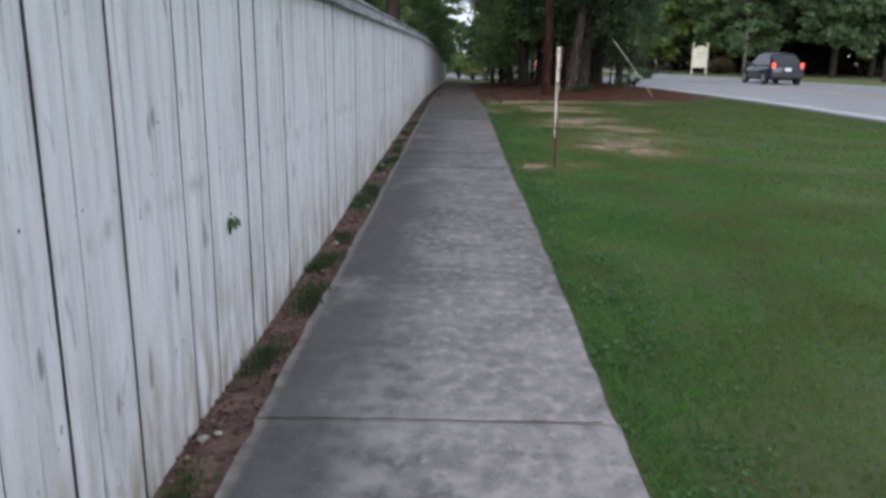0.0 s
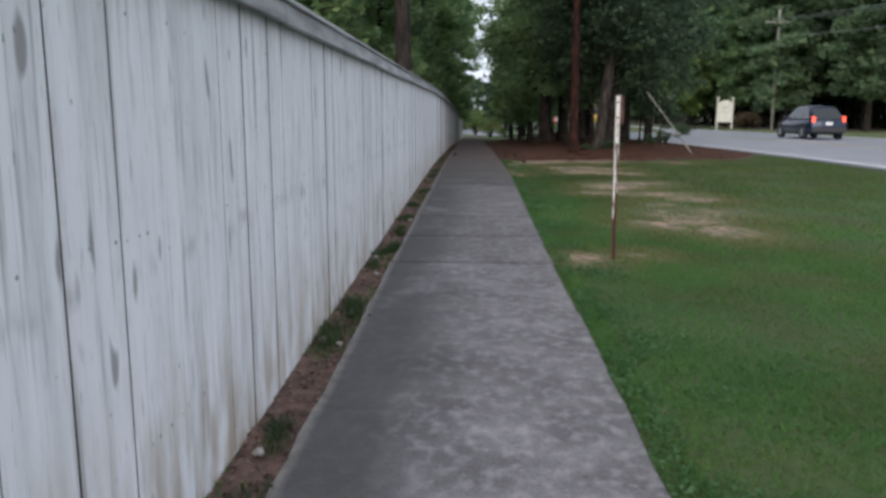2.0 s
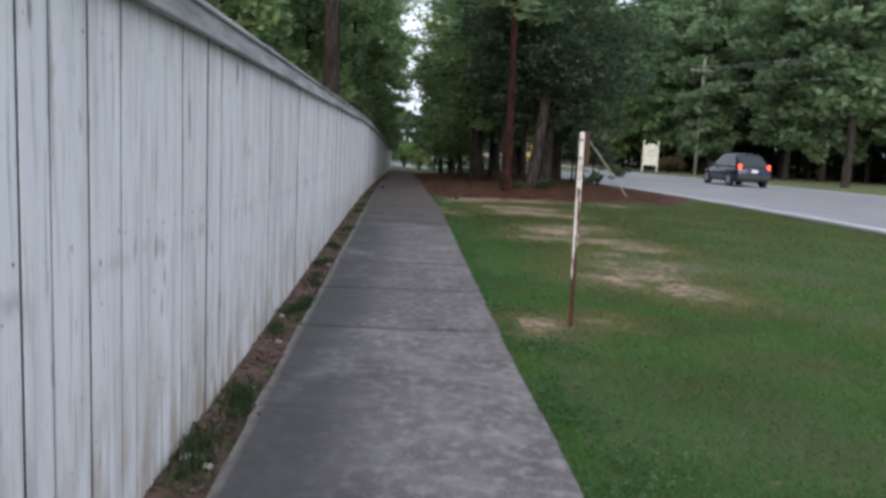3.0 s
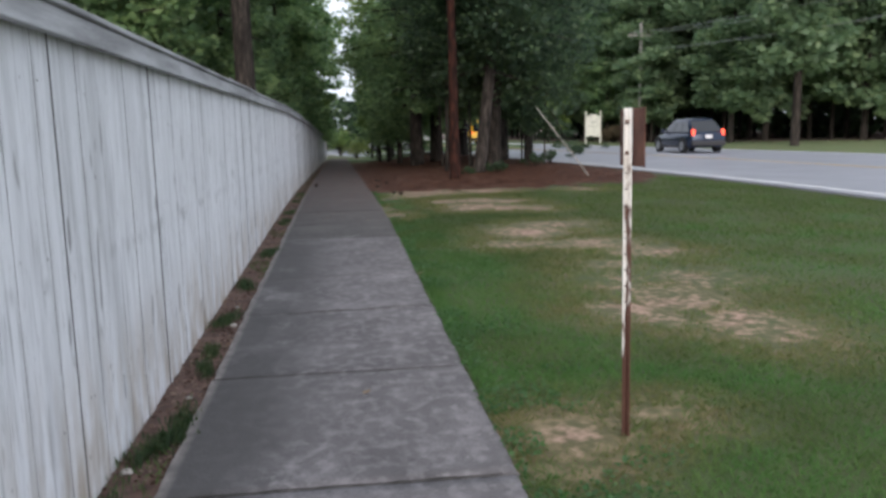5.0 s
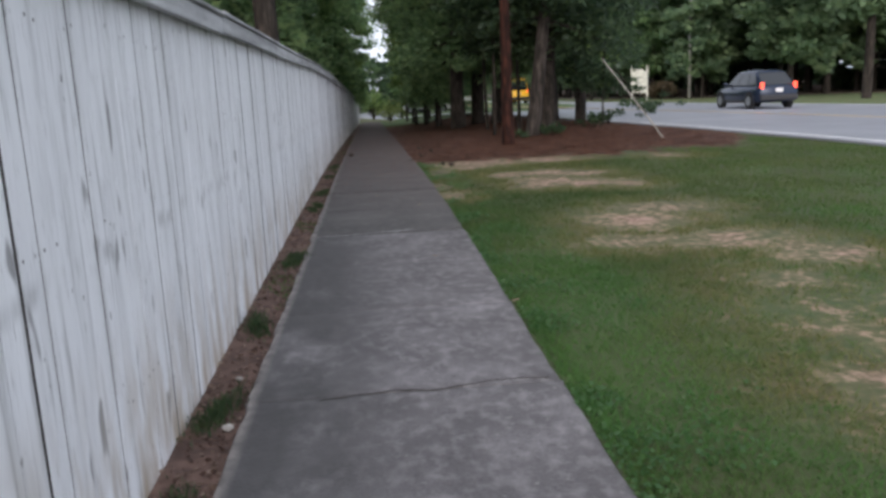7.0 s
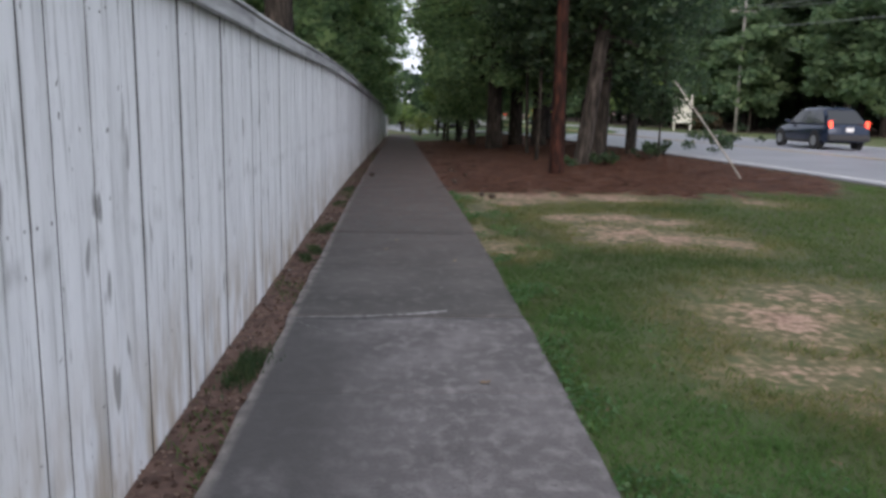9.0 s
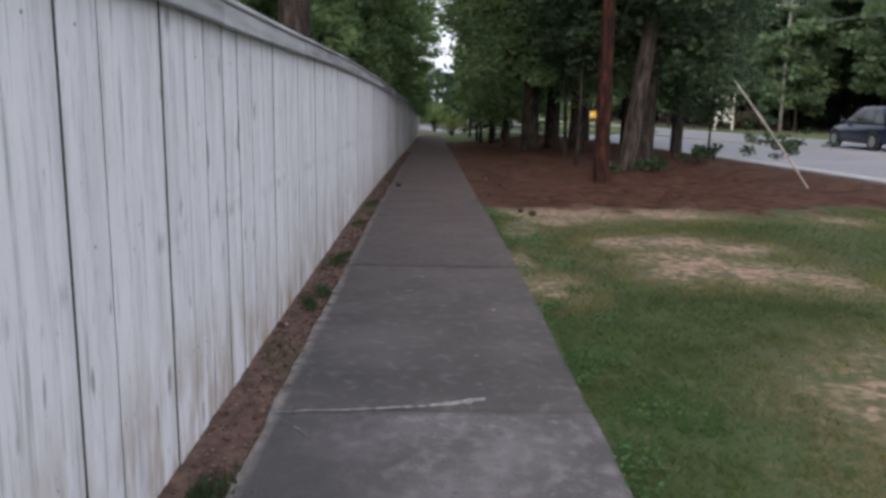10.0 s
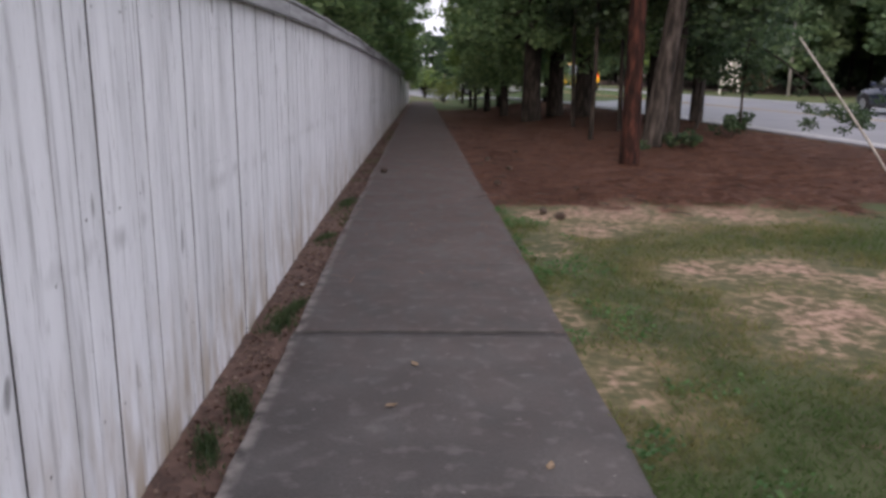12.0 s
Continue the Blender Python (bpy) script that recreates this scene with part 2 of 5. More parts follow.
flake = noise_node(POSTPAINT, 11, (2, 2, 0.7), 4)
mix_in(POSTPAINT, (0.075, 0.03, 0.02), ramped(POSTPAINT, maths(POSTPAINT, "ADD", maths(POSTPAINT, "ADD", maths(POSTPAINT, "ADD", ramped(POSTPAINT, low, 1.2, 0.0, 0, 0.6), ramped(POSTPAINT, low, 0.6, 0.3, 0, 0.5)), ramped(POSTPAINT, attr(POSTPAINT, "lateral"), -0.004, 0.006, 0, 0.55)), maths(POSTPAINT, "MULTIPLY", flake.outputs["Fac"], 1.2)), 1.2, 1.35))
REDBARK = mat("red_pine_bark", [(0.006, 0.0035, 0.003), (0.019, 0.008, 0.006), (0.060, 0.022, 0.015)], scale=5, rough=0.95, bump=1.0, fine=20, stretch=(2.5, 2.5, 0.6))
BARK = mat("brown_bark", [(0.008, 0.007, 0.006), (0.025, 0.021, 0.018), (0.062, 0.052, 0.043)], scale=5, rough=0.95, bump=1.0, fine=20, stretch=(2.5, 2.5, 0.5))
GREYBARK = mat("grey_oak_bark", [(0.010, 0.009, 0.008), (0.036, 0.030, 0.026), (0.08, 0.068, 0.06)], scale=4.5, rough=0.95, bump=1.0, fine=16, stretch=(2.5, 2.5, 0.5))
for bark_ in (REDBARK, BARK, GREYBARK):
    bark_.node_tree.nodes["Principled BSDF"].inputs["Specular IOR Level"].default_value = 0.15
STICK = mat("bleached_wood", [(0.2, 0.19, 0.17), (0.38, 0.36, 0.33)], scale=8, rough=0.9)


def leafy(name, stops, scale=0.5, spread=0.5):
    """Foliage: each leaf has its own green; some light passes through it."""
    m = mat(name, stops, scale=scale, rough=0.5, fine=3, spread=spread, island=True)
    nt = m.node_tree
    bsdf, out = nt.nodes["Principled BSDF"], nt.nodes["Material Output"]
    trans = nt.nodes.new("ShaderNodeBsdfTranslucent")
    nt.links.new(bsdf.inputs["Base Color"].links[0].from_socket, trans.inputs["Color"])
    mix = nt.nodes.new("ShaderNodeMixShader")
    mix.inputs[0].default_value = 0.55
    nt.links.new(bsdf.outputs[0], mix.inputs[1])
    nt.links.new(trans.outputs[0], mix.inputs[2])
    nt.links.new(mix.outputs[0], out.inputs["Surface"])
    return m


OAKLEAF = leafy("oak_leaves", [(0.075, 0.145, 0.072), (0.132, 0.230, 0.104), (0.205, 0.32, 0.135)])
PINELEAF = leafy("pine_needles", [(0.085, 0.16, 0.09), (0.15, 0.25, 0.132), (0.225, 0.33, 0.168)])
MIDLEAF = leafy("midgreen_leaves", [(0.115, 0.21, 0.104), (0.195, 0.32, 0.147), (0.30, 0.43, 0.19)])
LIGHTLEAF = leafy("pale_leaves", [(0.09, 0.16, 0.05), (0.16, 0.25, 0.07), (0.24, 0.34, 0.10)])
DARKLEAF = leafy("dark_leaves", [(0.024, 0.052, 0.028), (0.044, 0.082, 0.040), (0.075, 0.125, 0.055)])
# blue-green leaves, paled so that the colour carries the distance haze
FARLEAF = leafy("hazed_blue_green_leaves", [(0.09, 0.158, 0.092), (0.155, 0.245, 0.13), (0.235, 0.33, 0.165)], spread=0.35)
# darker copy of the oak leaves, with the crowns' shade in its colour
SHADELEAF = leafy("shaded_oak_leaves", [(0.031, 0.066, 0.038), (0.054, 0.100, 0.053), (0.090, 0.148, 0.066)])
BUSHLEAF = leafy("yellow_green_leaves", [(0.12, 0.17, 0.04), (0.20, 0.26, 0.07), (0.3, 0.34, 0.12)])
DRYLEAF = leafy("dry_leaves", [(0.06, 0.05, 0.03), (0.11, 0.085, 0.05), (0.16, 0.12, 0.07)])
GRASS = leafy("lawn_blades", [(0.060, 0.154, 0.044), (0.084, 0.192, 0.052), (0.126, 0.208, 0.062)], scale=0.8, spread=0.22)
GRASS.node_tree.nodes["Principled BSDF"].inputs["Specular IOR Level"].default_value = 0.15
CLOVER = leafy("clover_leaves", [(0.040, 0.112, 0.036), (0.062, 0.150, 0.046), (0.092, 0.185, 0.060)], scale=1.5, spread=0.3)
STRAW = leafy("fallen_needles", [(0.042, 0.018, 0.012), (0.105, 0.044, 0.027), (0.19, 0.096, 0.060)], scale=2)
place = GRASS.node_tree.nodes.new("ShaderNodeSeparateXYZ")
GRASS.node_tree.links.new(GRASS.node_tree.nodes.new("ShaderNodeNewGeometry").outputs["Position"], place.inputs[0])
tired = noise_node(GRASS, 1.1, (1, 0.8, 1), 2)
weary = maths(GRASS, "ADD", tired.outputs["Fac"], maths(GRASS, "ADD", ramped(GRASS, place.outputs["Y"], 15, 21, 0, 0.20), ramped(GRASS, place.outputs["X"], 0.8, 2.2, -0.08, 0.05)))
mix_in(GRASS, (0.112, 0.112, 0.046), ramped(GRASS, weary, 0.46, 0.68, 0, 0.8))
# blades near the bed: duller turf and tree shade mixed into one colour
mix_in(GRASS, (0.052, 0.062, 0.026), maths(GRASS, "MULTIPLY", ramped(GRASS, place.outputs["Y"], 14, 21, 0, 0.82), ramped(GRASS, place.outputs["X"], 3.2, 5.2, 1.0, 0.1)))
wilt = noise_node(GRASS, 5, (1, 1, 1), 4)
mix_in(GRASS, (0.215, 0.168, 0.08), maths(GRASS, "MULTIPLY", attr(GRASS, "parched"), ramped(GRASS, wilt.outputs["Fac"], 0.28, 0.56)))
WEED = leafy("strip_weeds", [(0.026, 0.056, 0.022), (0.046, 0.088, 0.032), (0.085, 0.118, 0.048)], scale=2)
LITTER = leafy("leaf_litter", [(0.06, 0.035, 0.027), (0.12, 0.072, 0.055), (0.28, 0.2, 0.155)], scale=3)


# ---- building helpers ----
def mesh_of(name, verts, faces, material, smooth=False, **attributes):
    me = bpy.data.meshes.new(name)
    me.from_pydata([tuple(v) for v in verts] if not isinstance(verts, list) else verts, [], faces if isinstance(faces, list) else faces.tolist())
    me.materials.append(material)
    for key, values in attributes.items():
        a = me.attributes.new(key, "FLOAT", "POINT")
        a.data.foreach_set("value", np.asarray(values, dtype=np.float32))
    if smooth:
        me.polygons.foreach_set("use_smooth", [True] * len(me.polygons))
    me.update()
    return me


def under(name, me, parent, label="", m=None):
    ob = new(name, me)
    ob.parent = parent
    if m is not None:
        ob.matrix_basis = m
    return tagged(ob, label)


def part(name, bm, material, parent=None, label="", m=None, smooth=False):
    me = bpy.data.meshes.new(name)
    bmesh.ops.recalc_face_normals(bm, faces=bm.faces)
    bm.to_mesh(me)
    bm.free()
    me.materials.append(material)
    if smooth:
        me.polygons.foreach_set("use_smooth", [True] * len(me.polygons))
    return under(name, me, parent, label, m)


def box_bm(sx, sy, sz, bevel=0.0, at=(0, 0, 0), bm=None):
    """A box of that size, standing on the point at, with eased edges."""
    bm = bm or bmesh.new()
    made = bmesh.ops.create_cube(bm, size=1, matrix=Matrix.Translation((at[0], at[1], at[2] + sz / 2)) @ Matrix.Diagonal((sx, sy, sz, 1)))
    if bevel:
        edges = {e for v in made["verts"] for e in v.link_edges}
        bmesh.ops.bevel(bm, geom=list(edges), offset=bevel, segments=1, affect="EDGES")
    return bm


def tube(points, radii, sides=9, rough=0.0, rng=None):
    """Vertices and faces of a tapered tube along points."""
    vs, fs = [], []
    n = len(points)
    for i, (p, r) in enumerate(zip(points, radii)):
        a = Vector(points[max(0, i - 1)])
        b = Vector(points[min(n - 1, i + 1)])
        d = (b - a).normalized()
        u = d.cross(Vector((0.3, 1, 0.1))).normalized()
        v = d.cross(u)
        for k in range(sides):
            w = 2 * math.pi * k / sides
            rr = r * (1 + (rng.uniform(-rough, rough) if rng else 0))
            vs.append(tuple(Vector(p) + (u * math.cos(w) + v * math.sin(w)) * rr))
    for i in range(n - 1):
        for k in range(sides):
            a, b = i * sides + k, i * sides + (k + 1) % sides
            fs.append((a, b, b + sides, a + sides))
    fs.append(tuple(range(sides - 1, -1, -1)))
    fs.append(tuple(range((n - 1) * sides, n * sides)))
    return vs, fs


def join(shapes):
    vs, fs = [], []
    for v, f in shapes:
        k = len(vs)
        vs += v
        fs += [tuple(i + k for i in q) for q in f]
    return vs, fs


def leaves(centres, spreads, counts, size, rng, flat=0.5, long=1.8):
    """Diamond leaves scattered in clumps round the centres."""
    c = np.repeat(np.asarray(centres, float), counts, axis=0)
    s = np.repeat(np.asarray(spreads, float), counts, axis=0)
    n = len(c)
    g = rng.normal(size=(n, 3))
    g /= np.maximum(1e-6, np.linalg.norm(g, axis=1))[:, None]
    g *= (rng.random(n) ** 0.45)[:, None]
    p = c + g * s
    a = rng.normal(size=(n, 3))
    a[:, 2] *= flat
    a /= np.linalg.norm(a, axis=1)[:, None]
    b = np.cross(a, rng.normal(size=(n, 3)))
    b /= np.linalg.norm(b, axis=1)[:, None]
    k = size * rng.uniform(0.6, 1.35, n)[:, None]
    a, b = a * k * 0.5 * long, b * k * 0.5
    verts = np.stack([p - a, p + b, p + a, p - b], axis=1).reshape(-1, 3)
    return verts, np.arange(4 * n).reshape(-1, 4)


# ---- the lie of the land ----
def smooth01(v):
    v = min(1.0, max(0.0, v))
    return v * v * (3 - 2 * v)


def gz(x, y):
    """Height of the ground: level at first, falling gently further on, less so towards the road."""
    d = max(0.0, y - 24.0)
    fall = -0.0220 * d * d / (d + 5.0)
    return max(-3.2, fall * (1.08 - 0.83 * smooth01((x - 1.5) / 6.0)))


def road_near(y):
    """x of the near edge of the carriageway."""
    if y < 15:
        return 10.0
    if y < 44:
        return 10.0 - 0.0021 * (y - 15) ** 2
    return 10.0 - 0.0021 * 29 ** 2 - 0.1218 * (y - 44)


ROAD_WIDTH = 12.8
WALK_L, WALK_R, FENCE_X, FENCE_END = -0.80, 0.72, -1.06, 75.5


def walk_right(y):
    """x of the right rim of the walk, which wanders a little."""
    return float(np.interp(y, [4, 7, 12, 16, 20, 23, 27], [0.665, 0.695, 0.705, 0.74, 0.775, 0.765, 0.72]))


def fence_x(y):
    """x of the back of the fence boards; the line bears off slightly at first."""
    return -1.028 - 0.0032 * min(max(y, 0.0), 20.0)


# worn places in the lawn: centre, half axes, how bare
WORN_LAWN = [(1.06, 11.48, 0.16, 0.2, 1.1), (1.6, 11.7, 0.13, 0.09, 1.0), (2.2, 13.95, 0.28, 0.35, 0.85), (2.75, 14.2, 0.45, 0.5, 0.85), (2.95, 13.3, 0.35, 0.5, 0.85), (2.4, 13.6, 0.2, 0.3, 0.8), (2.8, 15.95, 0.3, 0.25, 0.7), (2.6, 15.0, 0.5, 0.6, 0.55), (3.3, 15.0, 0.5, 0.7, 0.6),
             (3.5, 16.7, 0.4, 0.35, 0.8), (3.0, 17.45, 0.5, 0.35, 0.85), (2.15, 17.6, 0.35, 0.28, 0.85), (2.6, 18.6, 0.45, 0.5, 0.95), (3.1, 19.3, 0.5, 0.4, 0.8)]
WORN_BED = [(2.1, 23.4, 0.32, 0.35, 0.9), (2.7, 23.5, 0.5, 0.4, 0.9), (2.5, 22.4, 0.5, 0.5, 0.95), (3.0, 22.0, 0.42, 0.42, 0.95), (2.2, 21.9, 0.3, 0.3, 0.8), (3.5, 21.8, 0.25, 0.4, 0.9), (3.2, 23.2, 0.4, 0.35, 0.8), (1.15, 25.9, 0.3, 0.5, 0.95),
            (2.0, 26.2, 0.7, 0.9, 1.05), (3.2, 26.0, 0.6, 0.6, 1.0), (1.6, 25.1, 0.4, 0.4, 0.9), (5.5, 25.4, 0.4, 0.3, 0.7), (0.92, 21.3, 0.16, 0.3, 1.0), (0.84, 22.3, 0.13, 0.35, 0.8), (1.0, 24.2, 0.25, 0.7, 0.6)]
WORN = WORN_LAWN + WORN_BED


PLACES = np.array(WORN)[:, :, None]


def worn(x, y):
    """How bare the ground is; takes numbers or arrays."""
    a, b, p, q, k = PLACES.transpose(1, 0, 2)
    return (k * np.maximum(0.0, 1.25 - ((x - a) / p) ** 2 * 0.6 - ((y - b) / q) ** 2 * 0.6)).max(axis=0)


def dry(x, y):
    """Dead grass, in a wider ring about the worn places."""
    a, b, p, q, k = PLACES.transpose(1, 0, 2)
    return (k * np.maximum(0.0, 1.2 - ((x - a) / (p * 1.5 + 0.22)) ** 2 * 0.6 - ((y - b) / (q * 1.5 + 0.3)) ** 2 * 0.6)).max(axis=0)


def straw_mask(x, y):
    """1 inside the bed of pine straw under the trees, 0 outside."""
    if x < WALK_R - 0.2 or y < 20:
        return 0.0
    front = 26.5 + 1.3 * noise.noise((x * 0.55, 0, 2)) + 0.8 * noise.noise((x * 1.7, y * 0.5, 8)) + max(0.0, x - 7.3) * 1.7
    side_ = road_near(y) - 0.5 - x
    return smooth01((y - front) / 2.2 + 0.5) * smooth01(side_ / 0.8 + 0.5) * smooth01((62 - y) / 4)


def woods_edge(y):
    """x of the edge of the woods across the road."""
    return road_near(y) + ROAD_WIDTH + 8.5 + max(0.0, 74 - y) * 1.15


def woods_mask(x, y):
    """1 on the woodland floor beyond the verge and behind the fence."""
    if x < FENCE_X - 0.15:
        return 1.0
    return smooth01((x - woods_edge(y) + 1.5) / 3.0)

# ---- ground ----
def axis_steps(*spans):
    out = []
    for a, b, step in spans:
        out += list(np.arange(a, b - 1e-6, step))
    return out


xs = [-3000, -400, -120, -60, -30, -18] + axis_steps((-12, -2, 2), (-2, 6, 0.16), (6, 13, 0.5), (13, 40, 1.5), (40, 100, 6)) + [100, 160, 400, 3000]
ys = [-3000, -400, -100, -40, -20, -10, -5] + axis_steps((-2, 30, 0.16), (30, 50, 0.5), (50, 110, 2), (110, 200, 10)) + [200, 400, 1000, 3000]
gv, dead_m, bare_m, straw_m, earth_m, thatch_m = [], [], [], [], [], []
row_x = np.array(xs, float)
for y in ys:
    bare_row, dry_row = worn(row_x, y), dry(row_x, y)
    for x, w, d in zip(xs, bare_row.tolist(), dry_row.tolist()):
        bumpy = 0.018 * noise.noise((x * 0.7, y * 0.7, 3)) if abs(y) < 80 and 0.9 < x < 30 else 0
        swell = 0.05 * smooth01((x - 1.0) / 1.5) * straw_mask(x, y)
        gv.append((x, y, gz(x, y) - 0.035 + bumpy + swell))
        dead_m.append(0.9 * max(w, d if -2 < x < 8 else 0) + 0.7 * (1 if y > 77 and -1.5 < x < 2.2 else 0) + 0.5 * (x > road_near(y) + ROAD_WIDTH) + 0.35 * smooth01((noise.noise((x * 0.25, y * 0.25, 7)) - 0.2) * 3) * (1 if 1.5 < x < 9 else 0))
        thatch_m.append(1.0 if 0.4 < x < road_near(y) and -1.5 < y < 32 else 0.0)
        bare_m.append(w * 0.72)
        straw_m.append(straw_mask(x, y))
        strip = 1.0 if FENCE_X - 0.2 < x < WALK_L + 0.3 and y < FENCE_END else 0.0
        earth_m.append(max(strip, woods_mask(x, y)))
nx = len(xs)
gf = [(j * nx + i, j * nx + i + 1, (j + 1) * nx + i + 1, (j + 1) * nx + i) for j in range(len(ys) - 1) for i in range(nx - 1)]
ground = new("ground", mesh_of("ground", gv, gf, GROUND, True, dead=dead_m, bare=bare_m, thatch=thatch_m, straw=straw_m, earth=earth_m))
tagged(ground, "mown green lawn with bare tan patches and pine straw", "ground", kind="structure")


# ---- road ----
def ribbon(name, inner, outer, lift, material, y0=-40, y1=150, step=1.5, parent=None, cat="", label=""):
    """A band of the carriageway between two offsets from its near edge."""
    vs, fs = [], []
    rows_y = np.arange(y0, y1 + 0.1, step)
    for y in rows_y:
        for off in (inner, outer):
            x = road_near(y) + off
            vs.append((x, y, gz(x, y) + lift))
    for i in range(len(rows_y) - 1):
        fs.append((2 * i, 2 * i + 1, 2 * i + 3, 2 * i + 2))
    n = len(vs)
    vs += [(x, y, z - 0.02 - lift) for x, y, z in vs]
    fs += [(2 * i, 2 * i + 2, n + 2 * i + 2, n + 2 * i) for i in range(len(rows_y) - 1)] + [(2 * i + 3, 2 * i + 1, n + 2 * i + 1, n + 2 * i + 3) for i in range(len(rows_y) - 1)]
    ob = new(name, mesh_of(name, vs, fs, material))
    ob.parent = parent
    return ob


road = tagged(ribbon("road", -0.35, ROAD_WIDTH + 0.3, 0.03, ASPHALT), "wide grey asphalt road with a painted edge line", "road", kind="structure")
ribbon("edge_line", 0.0, 0.14, 0.036, LINE, parent=road)
ribbon("edge_line", ROAD_WIDTH - 0.25, ROAD_WIDTH - 0.13, 0.036, LINE, parent=road)
for off in (5.7, 5.95):
    ribbon("centre_line", off, off + 0.11, 0.036, YELLOW, parent=road)


# ---- concrete walk ----
JOINTS = [-4.2, -2.6, -0.9, 0.75, 2.35, 3.94, 5.66, 7.46, 9.28, 11.06, 12.6, 14.24, 15.72, 17.17, 18.55, 20.2, 21.95]
while JOINTS[-1] < 80:
    JOINTS.append(JOINTS[-1] + 1.63)
pavement = tagged(new("pavement"), "narrow grey concrete walk with mouldy patches and cracks", "pavement", kind="structure")


STRONG = (11.06, 18.55, 21.95)  # the joints that stand open; the others are closed by dirt


def slab_mesh(length, seed, dark, start):
    """One slab with worn rims, its top slightly uneven; origin at the near left corner of its top."""
    rng = random.Random(seed)
    w = WALK_R - WALK_L
    w0, w1 = walk_right(start) - WALK_L, walk_right(start + length) - WALK_L
    us = [0, 0.012, 0.06, 0.25, 0.5, 0.75, w - 0.26, w - 0.05, w - 0.012, w]
    wide_a, wide_b = any(abs(start - s) < 0.01 for s in STRONG), any(abs(start + length - s) < 0.01 for s in STRONG)
    gap = 0.034 if 21.9 < start < 22.0 else 0.012 if wide_a else 0.001
    ln = [gap, gap + 0.012, 0.1] + [length * k / 7 for k in range(1, 7)] + [length - 0.1, length - 0.016, length - (0.008 if wide_b else 0.0005)]
    drop_a, drop_b = -0.02 if wide_a else -0.003, -0.02 if wide_b else -0.003
    vs, fs, across = [], [], []
    for j, v in enumerate(ln):
        wob_l, wob_r = rng.uniform(-0.007, 0.010), rng.uniform(-0.008, 0.006)
        for i, u in enumerate(us):
            edge_in = i in (0, len(us) - 1) or j in (0, len(ln) - 1)
            x = u * (w0 + (w1 - w0) * v / length) / w + (wob_l if i < 2 else wob_r if i > len(us) - 3 else 0)
            vs.append((x, v, (drop_a if j == 0 else drop_b if j == len(ln) - 1 else -0.02) if edge_in else rng.uniform(-0.002, 0.002)))
            across.append(u / w)
    a, b = len(us), len(ln)
    for j in range(b - 1):
        for i in range(a - 1):
            fs.append((j * a + i, j * a + i + 1, (j + 1) * a + i + 1, (j + 1) * a + i))
    loop = list(range(a)) + [j * a + a - 1 for j in range(1, b)] + [(b - 1) * a + i for i in range(a - 2, -1, -1)] + [j * a for j in range(b - 2, 0, -1)]
    k = len(vs)
    for i in loop:
        vs.append((vs[i][0], vs[i][1], -0.1))
        across.append(across[i])
    m = len(loop)
    fs += [(loop[(i + 1) % m], loop[i], k + i, k + (i + 1) % m) for i in range(m)]
    return mesh_of("slab", vs, fs, SMOOTHCON if dark else CONCRETE, True, across=across, age_shade=[float(np.interp(start, [3, 6, 10, 18], [0.0, 0.22, 0.42, 0.56]))] * len(vs),
                   stain=[float(np.interp(start + v[1], [19.5, 25, 33], [0.0, 0.6, 1.0])) for v in vs],
                   fresh=[float(np.interp(start + v[1], [1.5, 3.6, 6.0], [0.75, 0.45, 0.0])) * smooth01((a_ - 0.12) * 5) for v, a_ in zip(vs, across)])


for i, (a, b) in enumerate(zip(JOINTS, JOINTS[1:])):
    za, zb = gz(0, a), gz(0, b)
    lift = random.uniform(-0.001, 0.001)
    shift = 0.008 * math.sin(i * 2.1)
    m = Matrix.Translation((WALK_L + shift * 0.6, a, za + lift)) @ Matrix.Rotation(math.atan2(zb - za, b - a), 4, "X") @ Matrix.Rotation(radians(random.uniform(-0.05, 0.05)), 4, "Z")
    under("slab", slab_mesh(b - a, i, a > 18.4, a), pavement, m=m)
sv, sf = [], []
for a, b in zip(JOINTS, JOINTS[1:]):
    k = len(sv)
    sv += [(WALK_L + 0.03, a, gz(0, a) - 0.075), (WALK_R - 0.03, a, gz(0, a) - 0.075), (WALK_R - 0.03, b, gz(0, b) - 0.075), (WALK_L + 0.03, b, gz(0, b) - 0.075)]
    sf.append((k, k + 1, k + 2, k + 3))
tagged(under("joint_soil", mesh_of("joint_soil", sv, sf, JOINT), pavement), kind="stuff")


def streak_strip(name, pts, widths, z, material, parent):
    """A thin raised smear along pts on the concrete."""
    vs, fs = [], []
    rng = random.Random(4)
    fine = []
    for (p, q), (wa, wb) in zip(zip(pts, pts[1:]), zip(widths, widths[1:])):
        for k in range(8):
            s = k / 8
            fine.append((p[0] + (q[0] - p[0]) * s, p[1] + (q[1] - p[1]) * s + rng.uniform(-0.006, 0.006), (wa + (wb - wa) * s) * rng.uniform(0.45, 1.35)))
    for x, y, w in fine:
        vs += [(x, y - w / 2, z), (x, y, z + 0.003), (x, y + w / 2, z)]
    for i in range(len(fine) - 1):
        for k in (0, 1):
            fs.append((3 * i + k, 3 * i + k + 1, 3 * i + 4 + k, 3 * i + 3 + k))
    return under(name, mesh_of(name, vs, fs, material), parent)


streak_strip("crack_filler", [(-0.79, 18.50), (-0.35, 18.54), (0.0, 18.60), (0.16, 18.66), (0.26, 18.70)], [0.016, 0.022, 0.035, 0.085, 0.03], 0.004, FILLER, pavement)
streak_strip("crack", [(-0.78, 18.47), (-0.62, 18.30), (-0.5, 18.12)], [0.008, 0.012, 0.006], 0.003, FILLER, pavement)

